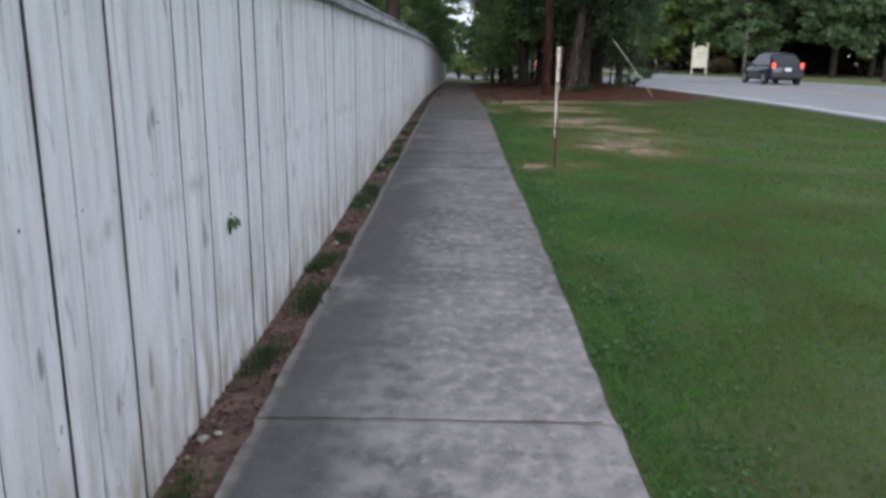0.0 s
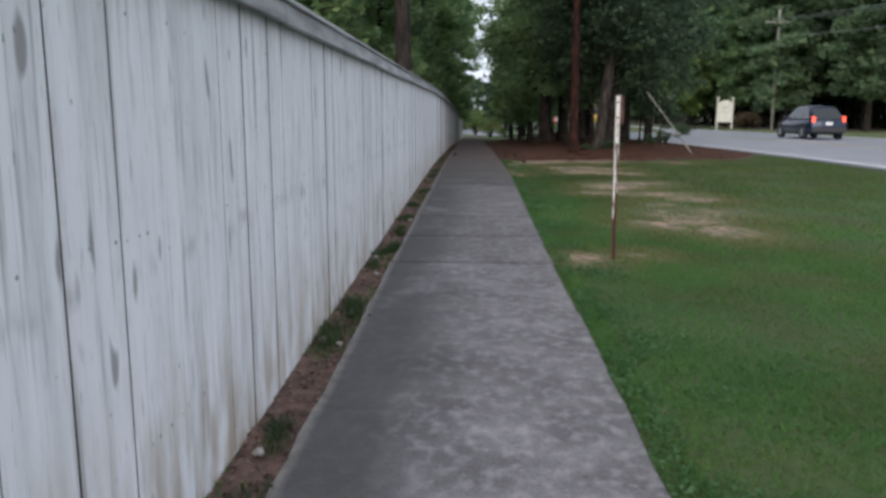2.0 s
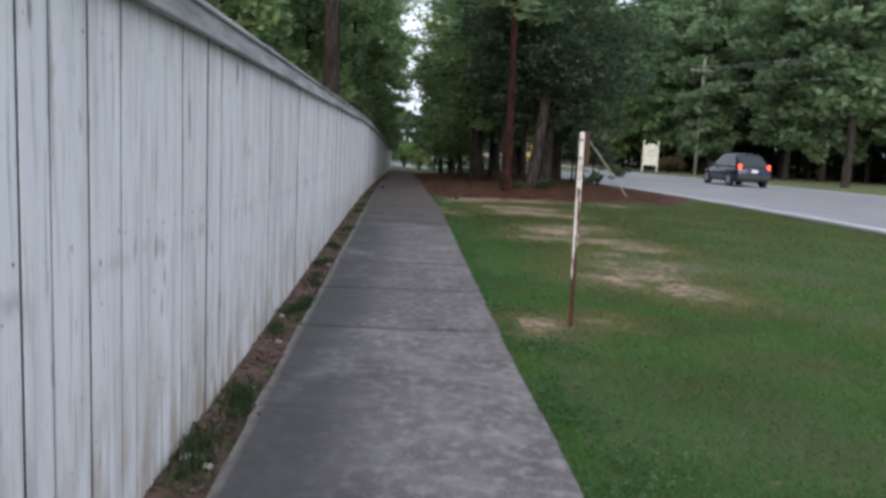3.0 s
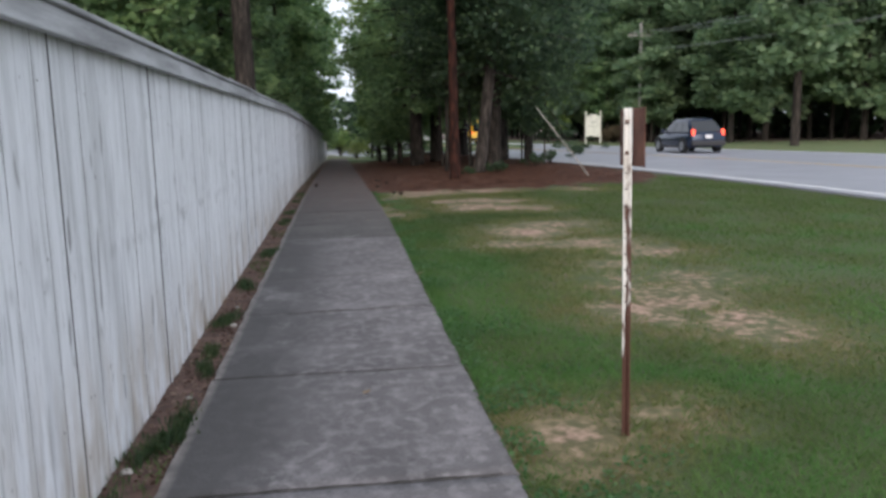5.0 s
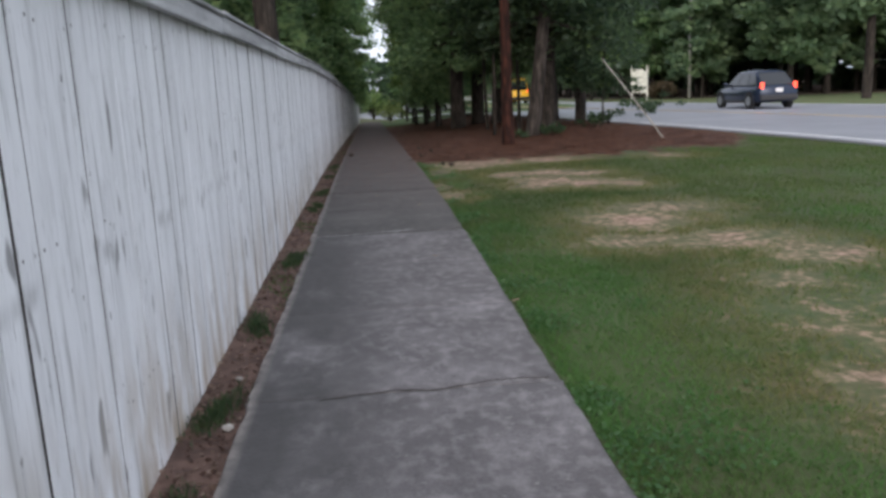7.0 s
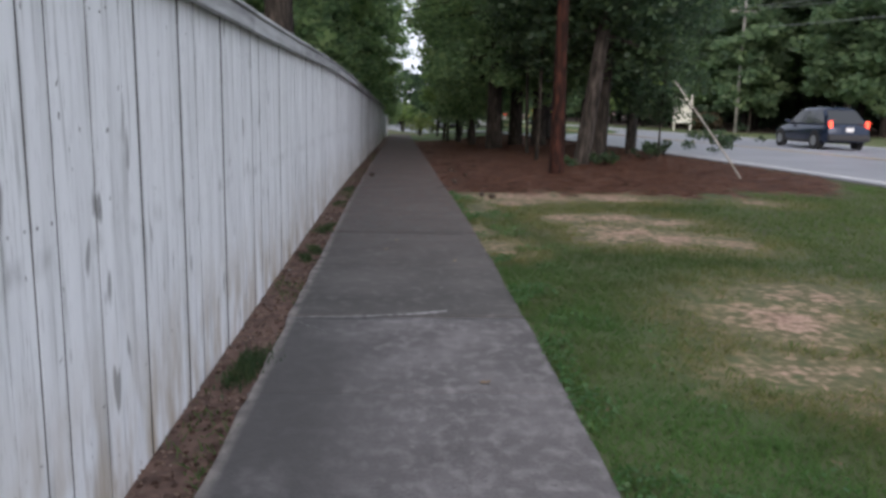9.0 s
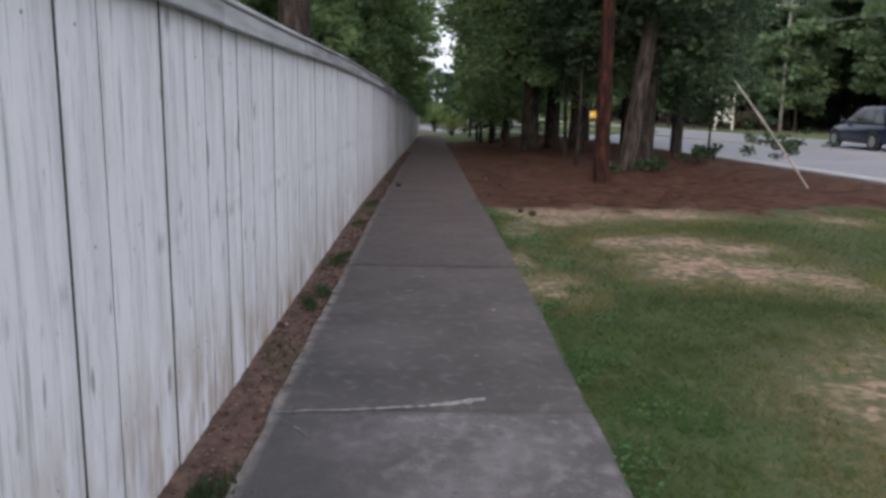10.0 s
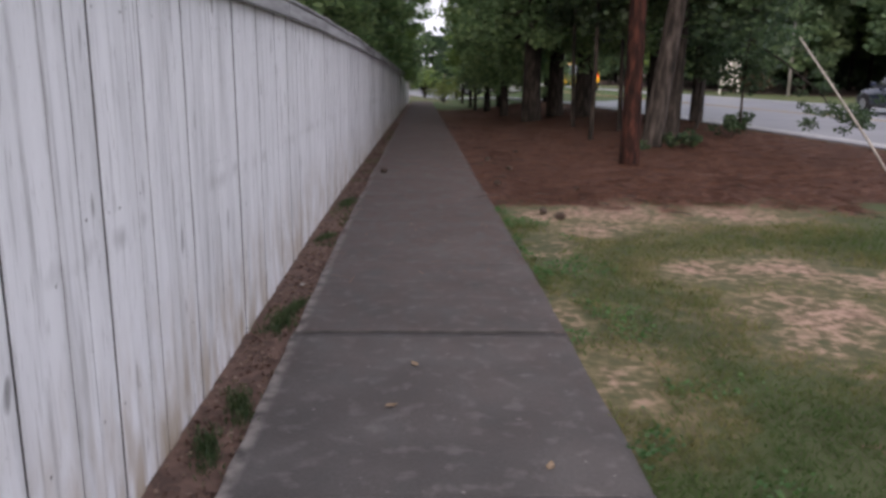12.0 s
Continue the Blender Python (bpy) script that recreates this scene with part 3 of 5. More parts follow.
# dark dirt packed into the joints that stand open
for joint_y, wide in ((3.94, 0.006), (11.06, 0.019), (12.6, 0.007), (21.95, 0.045)):
    streak_strip("joint_dirt", [(WALK_L + 0.01, joint_y), (-0.3, joint_y + 0.006), (0.2, joint_y - 0.004), (walk_right(joint_y) - 0.01, joint_y + 0.004)], [wide, wide * 0.7, wide * 1.1, wide], 0.0025, JOINT, pavement)
streak_strip("crack", [(-0.45, 14.2), (-0.1, 14.26), (0.1, 14.22), (0.4, 14.3), (walk_right(14.24) - 0.02, 14.28)], [0.006, 0.014, 0.022, 0.012, 0.01], 0.0025, JOINT, pavement)


# ---- fence ----
fence = tagged(new("fence"), "tall white board fence with a weathered grey cap", "fence")
BOARD_TOP = 1.86


def board_verts(w, top, foot, cup):
    """A vertical board, its front edges eased; front towards +x."""
    t = 0.022
    ring = [(0, -w / 2), (t - 0.002, -w / 2), (t + cup, -w / 2 + 0.003), (t + cup * 0.3, 0), (t + cup, w / 2 - 0.003), (t - 0.002, w / 2), (0, w / 2)]
    zs_ = (foot, 0.3, 0.93, 1.4, top)
    vs = [(x, y, z) for z in zs_ for x, y in ring]
    n = len(ring)
    fs = [(r * n + i, r * n + (i + 1) % n, (r + 1) * n + (i + 1) % n, (r + 1) * n + i) for r in range(len(zs_) - 1) for i in range(n)]
    fs += [tuple(range(n - 1, -1, -1)), tuple(range(4 * n, 5 * n))]
    return vs, fs


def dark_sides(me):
    """Bare, dirty wood between boards, dark enough to carry the seams' shade."""
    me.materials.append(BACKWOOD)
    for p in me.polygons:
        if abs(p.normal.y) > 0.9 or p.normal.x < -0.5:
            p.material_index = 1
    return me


# seams that stand open: y, and how wide they gape (0 to 1)
SEAMS = [(2.93, 0.9), (3.09, 1), (3.94, 1), (4.84, 0.6), (5.12, 0.9), (5.59, 1), (6.08, 0.8), (6.23, 0.5), (7.33, 0.6), (7.50, 0.9), (7.91, 0.6), (9.84, 1), (10.15, 0.6), (10.47, 0.7), (10.80, 0.7), (11.27, 0.8),
         (12.29, 0.6), (12.83, 0.6), (12.98, 0.7), (13.14, 0.6), (13.41, 0.6), (13.83, 0.6), (14.14, 0.6), (15.02, 0.6), (15.80, 0.9), (15.96, 0.7), (16.56, 0.8), (17.16, 0.6), (17.73, 0.7), (18.28, 0.9), (18.59, 0.8),
         (19.06, 0.5), (19.34, 0.8), (19.54, 0.9), (20.0, 0.6), (20.32, 0.9), (20.47, 0.6), (20.87, 0.6), (21.11, 0.6), (22.33, 0.8)]
rng = random.Random(11)
board_meshes = []
for k in range(14):
    v, f = board_verts(0.15, BOARD_TOP, rng.uniform(-0.07, -0.03), rng.uniform(-0.001, 0.0012))
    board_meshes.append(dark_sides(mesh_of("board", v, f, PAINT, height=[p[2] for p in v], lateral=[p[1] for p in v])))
marks = [(-2.2, 0.3)] + SEAMS
while marks[-1][0] < FENCE_END - 1.0:
    marks.append((marks[-1][0] + 0.1535 * rng.choice((2, 3, 5, 6)), rng.choice((0.4, 0.6, 0.9))))
seams = []
for (ya, ga), (yb, gb) in zip(marks, marks[1:]):
    n = max(1, round((yb - ya) / 0.1535))
    seams += [(ya + (yb - ya) * k / n, (0.002 + 0.0092 * ga * ga) if k == 0 else rng.choice((0.0015, 0.003, 0.0045, 0.006))) for k in range(n)]
far_v, far_f, far_h, far_l = [], [], [], []
for count, ((ya, ga), (yb, gb)) in enumerate(zip(seams, seams[1:])):
    me = rng.choice(board_meshes)
    w, y = yb - ya - ga / 2 - gb / 2, (ya + ga / 2 + yb - gb / 2) / 2
    proud = rng.choice((0, 0.001, 0.002, 0.006))
    m = Matrix.Translation((fence_x(y) + proud, y, gz(-1, y) + rng.uniform(-0.016, 0.016) - 0.01)) @ Euler((radians(rng.uniform(-0.12, 0.12)), 0, radians(rng.uniform(-0.6, 0.6)))).to_matrix().to_4x4() @ Matrix.Diagonal((1, w / 0.15, 1, 1))
    if count < 296:
        under("board", me, fence, m=m)
    else:
        k = len(far_v)
        far_v += [tuple(m @ q.co) for q in me.vertices]
        far_h += [q.co.z for q in me.vertices]
        far_l += [q.co.y for q in me.vertices]
        far_f += [tuple(k + i for i in p.vertices) for p in me.polygons]
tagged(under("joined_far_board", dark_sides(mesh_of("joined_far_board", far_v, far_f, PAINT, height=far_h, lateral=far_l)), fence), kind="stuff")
# cap: a fascia board on the face and a plank over it, in lengths
y = -2.3
while y < FENCE_END:
    ln = min(rng.choice((2.4, 2.4, 3.0)), FENCE_END - y)
    z0, z1 = gz(-1, y), gz(-1, y + ln)
    sag = rng.uniform(-0.008, 0.008)
    m = Matrix.Translation((fence_x(y + ln / 2), y + ln / 2, (z0 + z1) / 2 + sag)) @ Matrix.Rotation(math.atan2(fence_x(y) - fence_x(y + ln), ln), 4, "Z") @ Matrix.Rotation(math.atan2(z1 - z0, ln) + rng.uniform(-0.002, 0.002), 4, "X")
    part("fascia_board", box_bm(0.038, ln - 0.008, 0.098, 0.004, (0.074, 0, 1.797)), CAPWOOD, fence, m=m)
    part("cap_board", box_bm(0.185, ln - 0.006, 0.024, 0.005, (0.02, 0, 1.897)), CAPWOOD, fence, m=m)
    for zr in (0.35, 1.0, 1.62):
        part("rail", box_bm(0.04, ln - 0.01, 0.09, 0, (-0.022, 0, zr)), BACKWOOD, fence, m=m)
    part("post", box_bm(0.09, 0.09, 1.9, 0, (-0.09, -ln / 2, -0.1)), BACKWOOD, fence, m=m)
    y += ln
ze = gz(-1, FENCE_END)
part("end_post", box_bm(0.16, 0.16, 2.0, 0.01, (fence_x(70) + 0.02, FENCE_END + 0.06, ze - 0.05)), mat("end_post_paint", [(0.6, 0.6, 0.6), (0.78, 0.78, 0.78)], scale=3), fence, "bright white end post")


# ---- trees ----
def tree_proto(name, seed, height, trunk_r, clear, reach, bark, leaf, n_clumps, per_clump, leaf_size, lean=(0, 0), clump=1.0, droop=0.0, stubs=0, flat=0.5, long=1.8, top_share=0.75, dense_to=99.0):
    """A tree at the origin: tapered trunk with limbs, and a crown of leaf clumps along them, with gaps between."""
    rng = random.Random(seed)
    npr = np.random.default_rng(seed)
    base = new(name)
    steps = 9
    spine, radii = [], []
    wx, wy = rng.uniform(0, 6), rng.uniform(0, 6)
    for i in range(steps + 1):
        s = i / steps
        h_ = height * s * 0.94
        spine.append((lean[0] * h_ + 0.12 * math.sin(wx + s * 5) * s, lean[1] * h_ + 0.12 * math.sin(wy + s * 4) * s, h_ - 0.1))
        radii.append(trunk_r * ((1 - s) ** 0.8 * 0.92 + 0.06))
    spine.insert(1, tuple(0.96 * Vector(spine[0]) + 0.04 * Vector(spine[1])))
    radii.insert(1, trunk_r * 1.02)
    radii[0] = trunk_r * 1.4
    shapes = [tube(spine, radii, 10, 0.05, rng)]

    def on_spine(h_):
        s = min(0.999, h_ / (height * 0.94)) * steps
        i = int(s)
        a, b = Vector(spine[i + 1 if i else 0]), Vector(spine[min(steps + 1, i + 2)])
        return a.lerp(b, s - i)

    centres, spreads = [], []
    limbs = max(8, n_clumps // 5)
    for k in range(limbs):
        s = (k + rng.random()) / limbs
        h_ = clear + (height * 0.93 - clear) * s
        ang = k * 2.4 + rng.uniform(-0.5, 0.5)
        shape = math.sin(math.pi * min(1, 0.18 + 0.82 * (1 - s) ** top_share)) if top_share > 0 else 1
        ln = reach * (0.35 + 0.65 * max(0.15, shape)) * rng.uniform(0.7, 1.15)
        up = rng.uniform(0.05, 0.5) - droop * (1 - s)
        p0 = on_spine(h_)
        pts = [p0]
        for q in (0.33, 0.66, 1.0):
            pts.append(p0 + Vector((math.cos(ang) * ln * q + rng.uniform(-0.15, 0.15), math.sin(ang) * ln * q + rng.uniform(-0.15, 0.15), up * ln * q - droop * 0.25 * ln * q * q)))
        r0 = trunk_r * 0.34 * (1 - 0.6 * s)
        shapes.append(tube([tuple(p) for p in pts], [r0, r0 * 0.7, r0 * 0.45, r0 * 0.15], 5))
        for q in range(max(2, n_clumps // limbs)):
            f = rng.uniform(0.3, 1.05)
            i = min(2, int(f * 3))
            c = pts[i].lerp(pts[i + 1], min(1.0, f * 3 - i))
            if c.z > dense_to and rng.random() < 0.72:  # the top of the crown lets the sky through
                continue
            centres.append(tuple(c + Vector((rng.gauss(0, 0.35), rng.gauss(0, 0.35), rng.gauss(0, 0.25))) * clump))
            k_ = clump * rng.uniform(0.6, 1.2)
            spreads.append((k_, k_, k_ * 0.55))
    for k in range(stubs):
        h_ = rng.uniform(1.2, clear)
        ang = rng.uniform(0, 6.28)
        p0 = on_spine(h_)
        d = Vector((math.cos(ang), math.sin(ang), rng.uniform(-0.3, 0.2))) * rng.uniform(0.3, 1.2)
        shapes.append(tube([tuple(p0), tuple(p0 + d)], [0.025, 0.008], 4))
    v, f = join(shapes)
    under("trunk", mesh_of("trunk", v, f, bark, True), base)
    cv, cf = leaves(centres, spreads, per_clump, leaf_size, npr, flat, long)
    under("crown", mesh_of("crown", cv, cf, leaf), base)
    return base


def put(proto, x, y, turn=0.0, scale=1.0, label="", group="", first=False):
    m = Matrix.Translation((x, y, gz(x, y) - 0.02)) @ Matrix.Rotation(turn, 4, "Z") @ Matrix.Diagonal((scale, scale, scale, 1))
    if first:
        proto.matrix_basis = m
        ob = proto
    else:
        ob = copy_thing(proto, m)
    return tagged(ob, label, "tree", group)

# trees in the straw bed
bed = "trees in the straw bed"
put(tree_proto("pine_tree", 1, 17, 0.152, 5.6, 3.2, REDBARK, PINELEAF, 110, 110, 0.10, (-0.012, 0), 0.8, stubs=0, long=4.5), 3.27, 30.3, label="slender pine with a bare reddish trunk", group=bed, first=True)
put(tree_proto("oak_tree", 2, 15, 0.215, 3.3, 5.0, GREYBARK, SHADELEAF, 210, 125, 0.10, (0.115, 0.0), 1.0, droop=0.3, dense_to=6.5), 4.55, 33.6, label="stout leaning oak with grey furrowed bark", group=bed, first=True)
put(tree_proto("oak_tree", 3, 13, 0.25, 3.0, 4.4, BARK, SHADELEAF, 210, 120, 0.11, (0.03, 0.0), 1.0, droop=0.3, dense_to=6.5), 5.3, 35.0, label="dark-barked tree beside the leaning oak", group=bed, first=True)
thin = tree_proto("young_tree", 4, 8, 0.06, 2.6, 1.7, BARK, DARKLEAF, 70, 80, 0.09, (0.02, 0.01), 0.6, droop=0.2)
put(thin, 3.75, 35.6, label="thin young tree with a bare stem", group=bed, first=True)
for x, y, a, s in ((5.05, 38.2, 1.0, 1.15), (4.2, 40.0, 2.2, 1.1), (6.5, 39.5, 4.0, 1.2)):
    put(thin, x, y, a, s)
sapling = tree_proto("sapling", 5, 4.6, 0.035, 1.1, 1.2, BARK, DARKLEAF, 80, 50, 0.06, (0.02, 0.0), 0.42, droop=0.3)
put(sapling, 7.55, 36.6, label="small sapling with dark drooping leaves", group=bed, first=True)
put(sapling, 7.0, 38.0, 2.0, 1.25)
bigdark = tree_proto("oak_tree", 6, 13, 0.33, 2.7, 4.4, BARK, MIDLEAF, 190, 125, 0.115, (0, 0), 0.95, droop=0.38, dense_to=5.6)
put(bigdark, 3.55, 44.0, label="thick dark trunk with a low spreading crown", group=bed, first=True)
for x, y, a, s in ((4.65, 46.0, 1.3, 0.9), (5.35, 44.6, 2.9, 0.95), (7.2, 42.5, 4.4, 0.85), (6.6, 50.0, 5.1, 1.0)):
    put(bigdark, x, y, a, s)
low = tree_proto("oak_tree", 7, 11, 0.16, 1.5, 2.5, BARK, MIDLEAF, 170, 95, 0.11, (0, 0), 0.75, droop=0.42, dense_to=6.0)
put(low, 3.1, 48.5, label="leafy tree whose lower boughs hang over the straw", group=bed, first=True)
for x, y, a, s in ((2.9, 54.0, 1.0, 1.0), (3.9, 58.5, 2.5, 1.1), (5.6, 61.0, 3.3, 1.0), (3.9, 66.0, 4.3, 1.15), (6.2, 58.0, 5.3, 1.1)):
    put(low, x, y, a, s)
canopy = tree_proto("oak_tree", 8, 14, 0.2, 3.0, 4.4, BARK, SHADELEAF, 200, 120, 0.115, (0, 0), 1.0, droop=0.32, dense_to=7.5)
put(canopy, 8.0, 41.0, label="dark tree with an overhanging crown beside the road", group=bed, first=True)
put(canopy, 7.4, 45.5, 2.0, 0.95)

lacy = tree_proto("young_tree", 9, 10.5, 0.09, 2.2, 2.1, BARK, LIGHTLEAF, 110, 34, 0.13, (0, 0), 0.6, droop=0.15)
put(lacy, 2.5, 56.0, label="airy young tree with sparse pale leaves", group=bed, first=True)
put(lacy, 2.7, 63.0, 2.0, 1.15)
put(lacy, 2.7, 72.0, 0.7, 1.1)
put(lacy, -1.9, 68.0, 3.0, 1.0)
put(lacy, 3.4, 90.0, 4.2, 0.8)

# trees behind the fence
yard = "trees behind the fence"
back_tall = tree_proto("pine_tree", 12, 18, 0.27, 6.5, 3.4, BARK, PINELEAF, 90, 90, 0.12, (0, 0), 0.9, stubs=4, long=4.5)
put(back_tall, -2.0, 26.6, label="tall straight pine rising close behind the fence", group=yard, first=True)
put(back_tall, -5.9, 35.3, 2.0, 1.05)
yard_tree = tree_proto("leafy_tree", 13, 13, 0.17, 1.5, 2.6, BARK, MIDLEAF, 150, 110, 0.14, (0, 0), 0.85, droop=0.35)
put(yard_tree, -3.7, 36.0, label="leafy tree overhanging the board fence", group=yard, first=True)
for x, y, a, s in ((-3.9, 43.0, 1.0, 1.0), (-2.9, 50.0, 2.0, 1.0), (-2.5, 57.0, 3.0, 1.05), (-2.1, 64.0, 4.0, 1.0), (-1.9, 80.0, 4.7, 1.0), (-6.8, 47.0, 5.0, 1.2), (-7.5, 57.0, 0.4, 1.2), (-5.6, 29.5, 1.6, 1.1), (-4.0, 72.0, 2.4, 1.1), (-8.0, 68.0, 0.9, 1.2)):
    put(yard_tree, x, y, a, s)
pale_tree = tree_proto("leafy_tree", 14, 14, 0.2, 2.5, 3.6, BARK, LIGHTLEAF, 130, 95, 0.22, (0, 0), 1.1, droop=0.2)
put(pale_tree, -9.5, 37.0, label="pale green leafy tree in the yard", group=yard, first=True)
for x, y, a, s in ((-12.5, 46.0, 1.0, 1.2), (-9.0, 27.0, 2.0, 1.0), (-14.0, 35.0, 3.0, 1.15)):
    put(pale_tree, x, y, a, s)

# woods across the road
wood = "woods across the road"
far_pine = tree_proto("pine_tree", 21, 21, 0.28, 4.6, 3.6, BARK, FARLEAF, 130, 60, 0.30, (0, 0), 1.2, droop=0.15, stubs=6, long=2.2)
far_oak = tree_proto("broadleaf_tree", 22, 16.5, 0.24, 2.9, 4.6, BARK, FARLEAF, 170, 58, 0.30, (0, 0), 1.3, droop=0.3)
far_dark = tree_proto("broadleaf_tree", 23, 17.5, 0.22, 3.4, 4.4, GREYBARK, OAKLEAF, 150, 54, 0.34, (0, 0), 1.4, droop=0.25)
far_small = tree_proto("broadleaf_tree", 24, 9, 0.12, 2.2, 3.2, BARK, FARLEAF, 120, 56, 0.28, (0, 0), 1.1, droop=0.3)
far_deep = tree_proto("broadleaf_tree", 26, 19, 0.2, 3.6, 4.6, BARK, OAKLEAF, 90, 46, 0.46, (0, 0), 1.5, droop=0.2)
put(far_deep, 39.0, 70.0, label="dim broadleaf tree deep in the wood", group=wood, first=True)
put(far_pine, 27.4, 53.0, label="tall pine with a bare trunk beyond the road", group=wood, first=True)
put(far_oak, 30.0, 66.0, label="broad green tree at the wood's edge", group=wood, first=True)
put(far_dark, 33.5, 74.0, label="dark broadleaf tree inside the wood", group=wood, first=True)
put(far_small, 26.5, 73.0, label="small leafy tree at the wood's edge", group=wood, first=True)
rng = random.Random(77)
taken = [(27.4, 53.0), (30.0, 66.0), (33.5, 74.0), (26.5, 73.0)]
tries = 0
while len(taken) < 64 and tries < 6000:
    tries += 1
    y = rng.uniform(46, 128)
    edge_x = woods_edge(y)
    x = edge_x + abs(rng.gauss(0, 1)) * 11
    if x > 0.75 * y + 8 or x < 20 or any((x - a) ** 2 + (y - b) ** 2 < 9.5 for a, b in taken):
        continue
    front = x - edge_x < 5
    proto = rng.choice((far_pine, far_oak, far_oak, far_small, far_dark) if front else (far_deep, far_deep, far_deep, far_dark))
    put(proto, x, y, rng.uniform(0, 6.28), rng.uniform(0.8, 1.12))
    taken.append((x, y))
bright = tree_proto("broadleaf_tree", 25, 9.5, 0.14, 2.0, 3.2, BARK, LIGHTLEAF, 100, 60, 0.32, (0, 0), 1.0, droop=0.2)
put(bright, 20.5, 84.0, label="bright green young tree near the sign", group=wood, first=True)
put(bright, 23.5, 90.0, 2.0, 1.2)

# distant woods, joined
npr = np.random.default_rng(5)
cs = []
for i in range(2000):
    y = npr.uniform(60, 175)
    x = road_near(y) + ROAD_WIDTH + 24 + abs(npr.normal()) * 40 if npr.random() < 0.75 else npr.uniform(12, 40)
    if x < road_near(y) + ROAD_WIDTH + 20 and y < 135:
        continue
    cs.append((x, y, gz(x, y) + npr.uniform(0, 25)))
for i in range(380):
    x, y = -abs(npr.normal()) * 14 - 14, npr.uniform(10, 130)
    cs.append((x, y, gz(x, y) + npr.uniform(0, 14)))
for i in range(120):
    x, y = npr.uniform(-30, 14), npr.uniform(125, 160)
    cs.append((x, y, gz(x, y) + npr.uniform(0, 7.5)))
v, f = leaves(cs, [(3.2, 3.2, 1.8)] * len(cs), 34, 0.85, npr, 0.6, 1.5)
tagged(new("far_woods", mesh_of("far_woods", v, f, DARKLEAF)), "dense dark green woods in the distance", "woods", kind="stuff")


# ---- bushes ----
def bush(name, x, y, r, h, leaf, seed, n, size, label, cat="bush", group=""):
    rng = random.Random(seed)
    npr = np.random.default_rng(seed)
    base = new(name)
    stems, cs_, sp = [], [], []
    for k in range(max(7, n // 30)):
        a = rng.uniform(0, 6.28)
        q = rng.uniform(0.2, 1.0)
        tip = (math.cos(a) * r * q, math.sin(a) * r * q, h * (1.05 - 0.6 * q * q) * rng.uniform(0.7, 1.0))
        stems.append(tube([(0, 0, 0), (tip[0] * 0.4, tip[1] * 0.4, tip[2] * 0.6), tip], [0.012 * h + 0.004, 0.008 * h + 0.002, 0.002], 4))
        for s in (0.6, 1.0):
            cs_.append((tip[0] * s, tip[1] * s, tip[2] * (0.35 + 0.65 * s)))
            sp.append((r * 0.34, r * 0.34, h * 0.24))
    v, f = join(stems)
    under("stems", mesh_of("stems", v, f, BARK), base)
    v, f = leaves(cs_, sp, max(2, n // len(cs_)), size, npr, 0.7)
    under("foliage", mesh_of("foliage", v, f, leaf), base)
    base.matrix_basis = Matrix.Translation((x, y, gz(x, y) - 0.03))
    return tagged(base, label, cat, group)


bush("shrub", 1.6, 79.0, 1.3, 1.6, BUSHLEAF, 31, 900, 0.1, "yellow-green shrub beside the end of the walk")
bush("shrub", 2.8, 84.0, 1.3, 1.6, BUSHLEAF, 32, 900, 0.12, "pale green shrub past the end of the walk")
bush("shrub", 0.3, 100.0, 2.2, 3.0, LIGHTLEAF, 33, 900, 0.14, "low green shrub across the far road")
bush("shrub", -2.2, 88.0, 1.8, 3.2, DARKLEAF, 34, 1200, 0.14, "dark shrub beyond the end of the fence")
bush("shrub", 24.2, 76.0, 1.6, 1.3, DRYLEAF, 35, 1400, 0.14, "brownish clipped shrub near the sign")
bush("ivy_clump", 5.0, 33.1, 0.4, 0.4, DARKLEAF, 36, 220, 0.07, "green ivy sprouting at the oak's foot", "plant")
bush("ivy_clump", 4.1, 33.0, 0.26, 0.28, DARKLEAF, 37, 120, 0.06, "low green sprouts at the oak's foot", "plant")
bush("brush_clump", 6.9, 35.4, 0.45, 0.55, DARKLEAF, 38, 200, 0.07, "scrubby dark undergrowth near the road", "plant")
bush("brush_clump", 8.0, 37.4, 0.45, 0.5, DARKLEAF, 39, 160, 0.07, "scrubby dark undergrowth near the road", "plant")

# ---- leaning pole with a hanging bough ----
pole = tagged(new("leaning_pole"), "bleached bare pole leaning out of the straw bed", "pole")
v, f = tube([(6.92, 29.2, -0.1), (6.55, 29.22, 0.42), (5.95, 29.28, 1.2), (5.38, 29.34, 1.93)], [0.021, 0.018, 0.015, 0.012], 7, 0.08, random.Random(3))
under("shaft", mesh_of("shaft", v, f, STICK, True), pole)
bough = tagged(new("leafy_bough"), "leafy bough hanging low over the road's edge", "bough")
rng = random.Random(9)
pts = [(7.45, 36.4, 2.2), (7.15, 33.6, 1.6), (6.75, 31.2, 1.05), (6.45, 30.0, 0.72)]
v, f = tube(pts, [0.03, 0.022, 0.014, 0.006], 5)
under("branch", mesh_of("branch", v, f, BARK), bough)
cs = [(6.75 + rng.gauss(0, 0.3), 30.2 + rng.gauss(0, 0.3), 0.78 + rng.gauss(0, 0.12)) for k in range(26)] + [(6.9 + rng.gauss(0, 0.2), 32.0 + rng.gauss(0, 0.5), 1.2 + rng.gauss(0, 0.14)) for k in range(10)]
v, f = leaves(cs, [(0.16, 0.16, 0.08)] * len(cs), 46, 0.038, np.random.default_rng(9), 0.5)
under("leaves", mesh_of("leaves", v, f, DARKLEAF), bough)

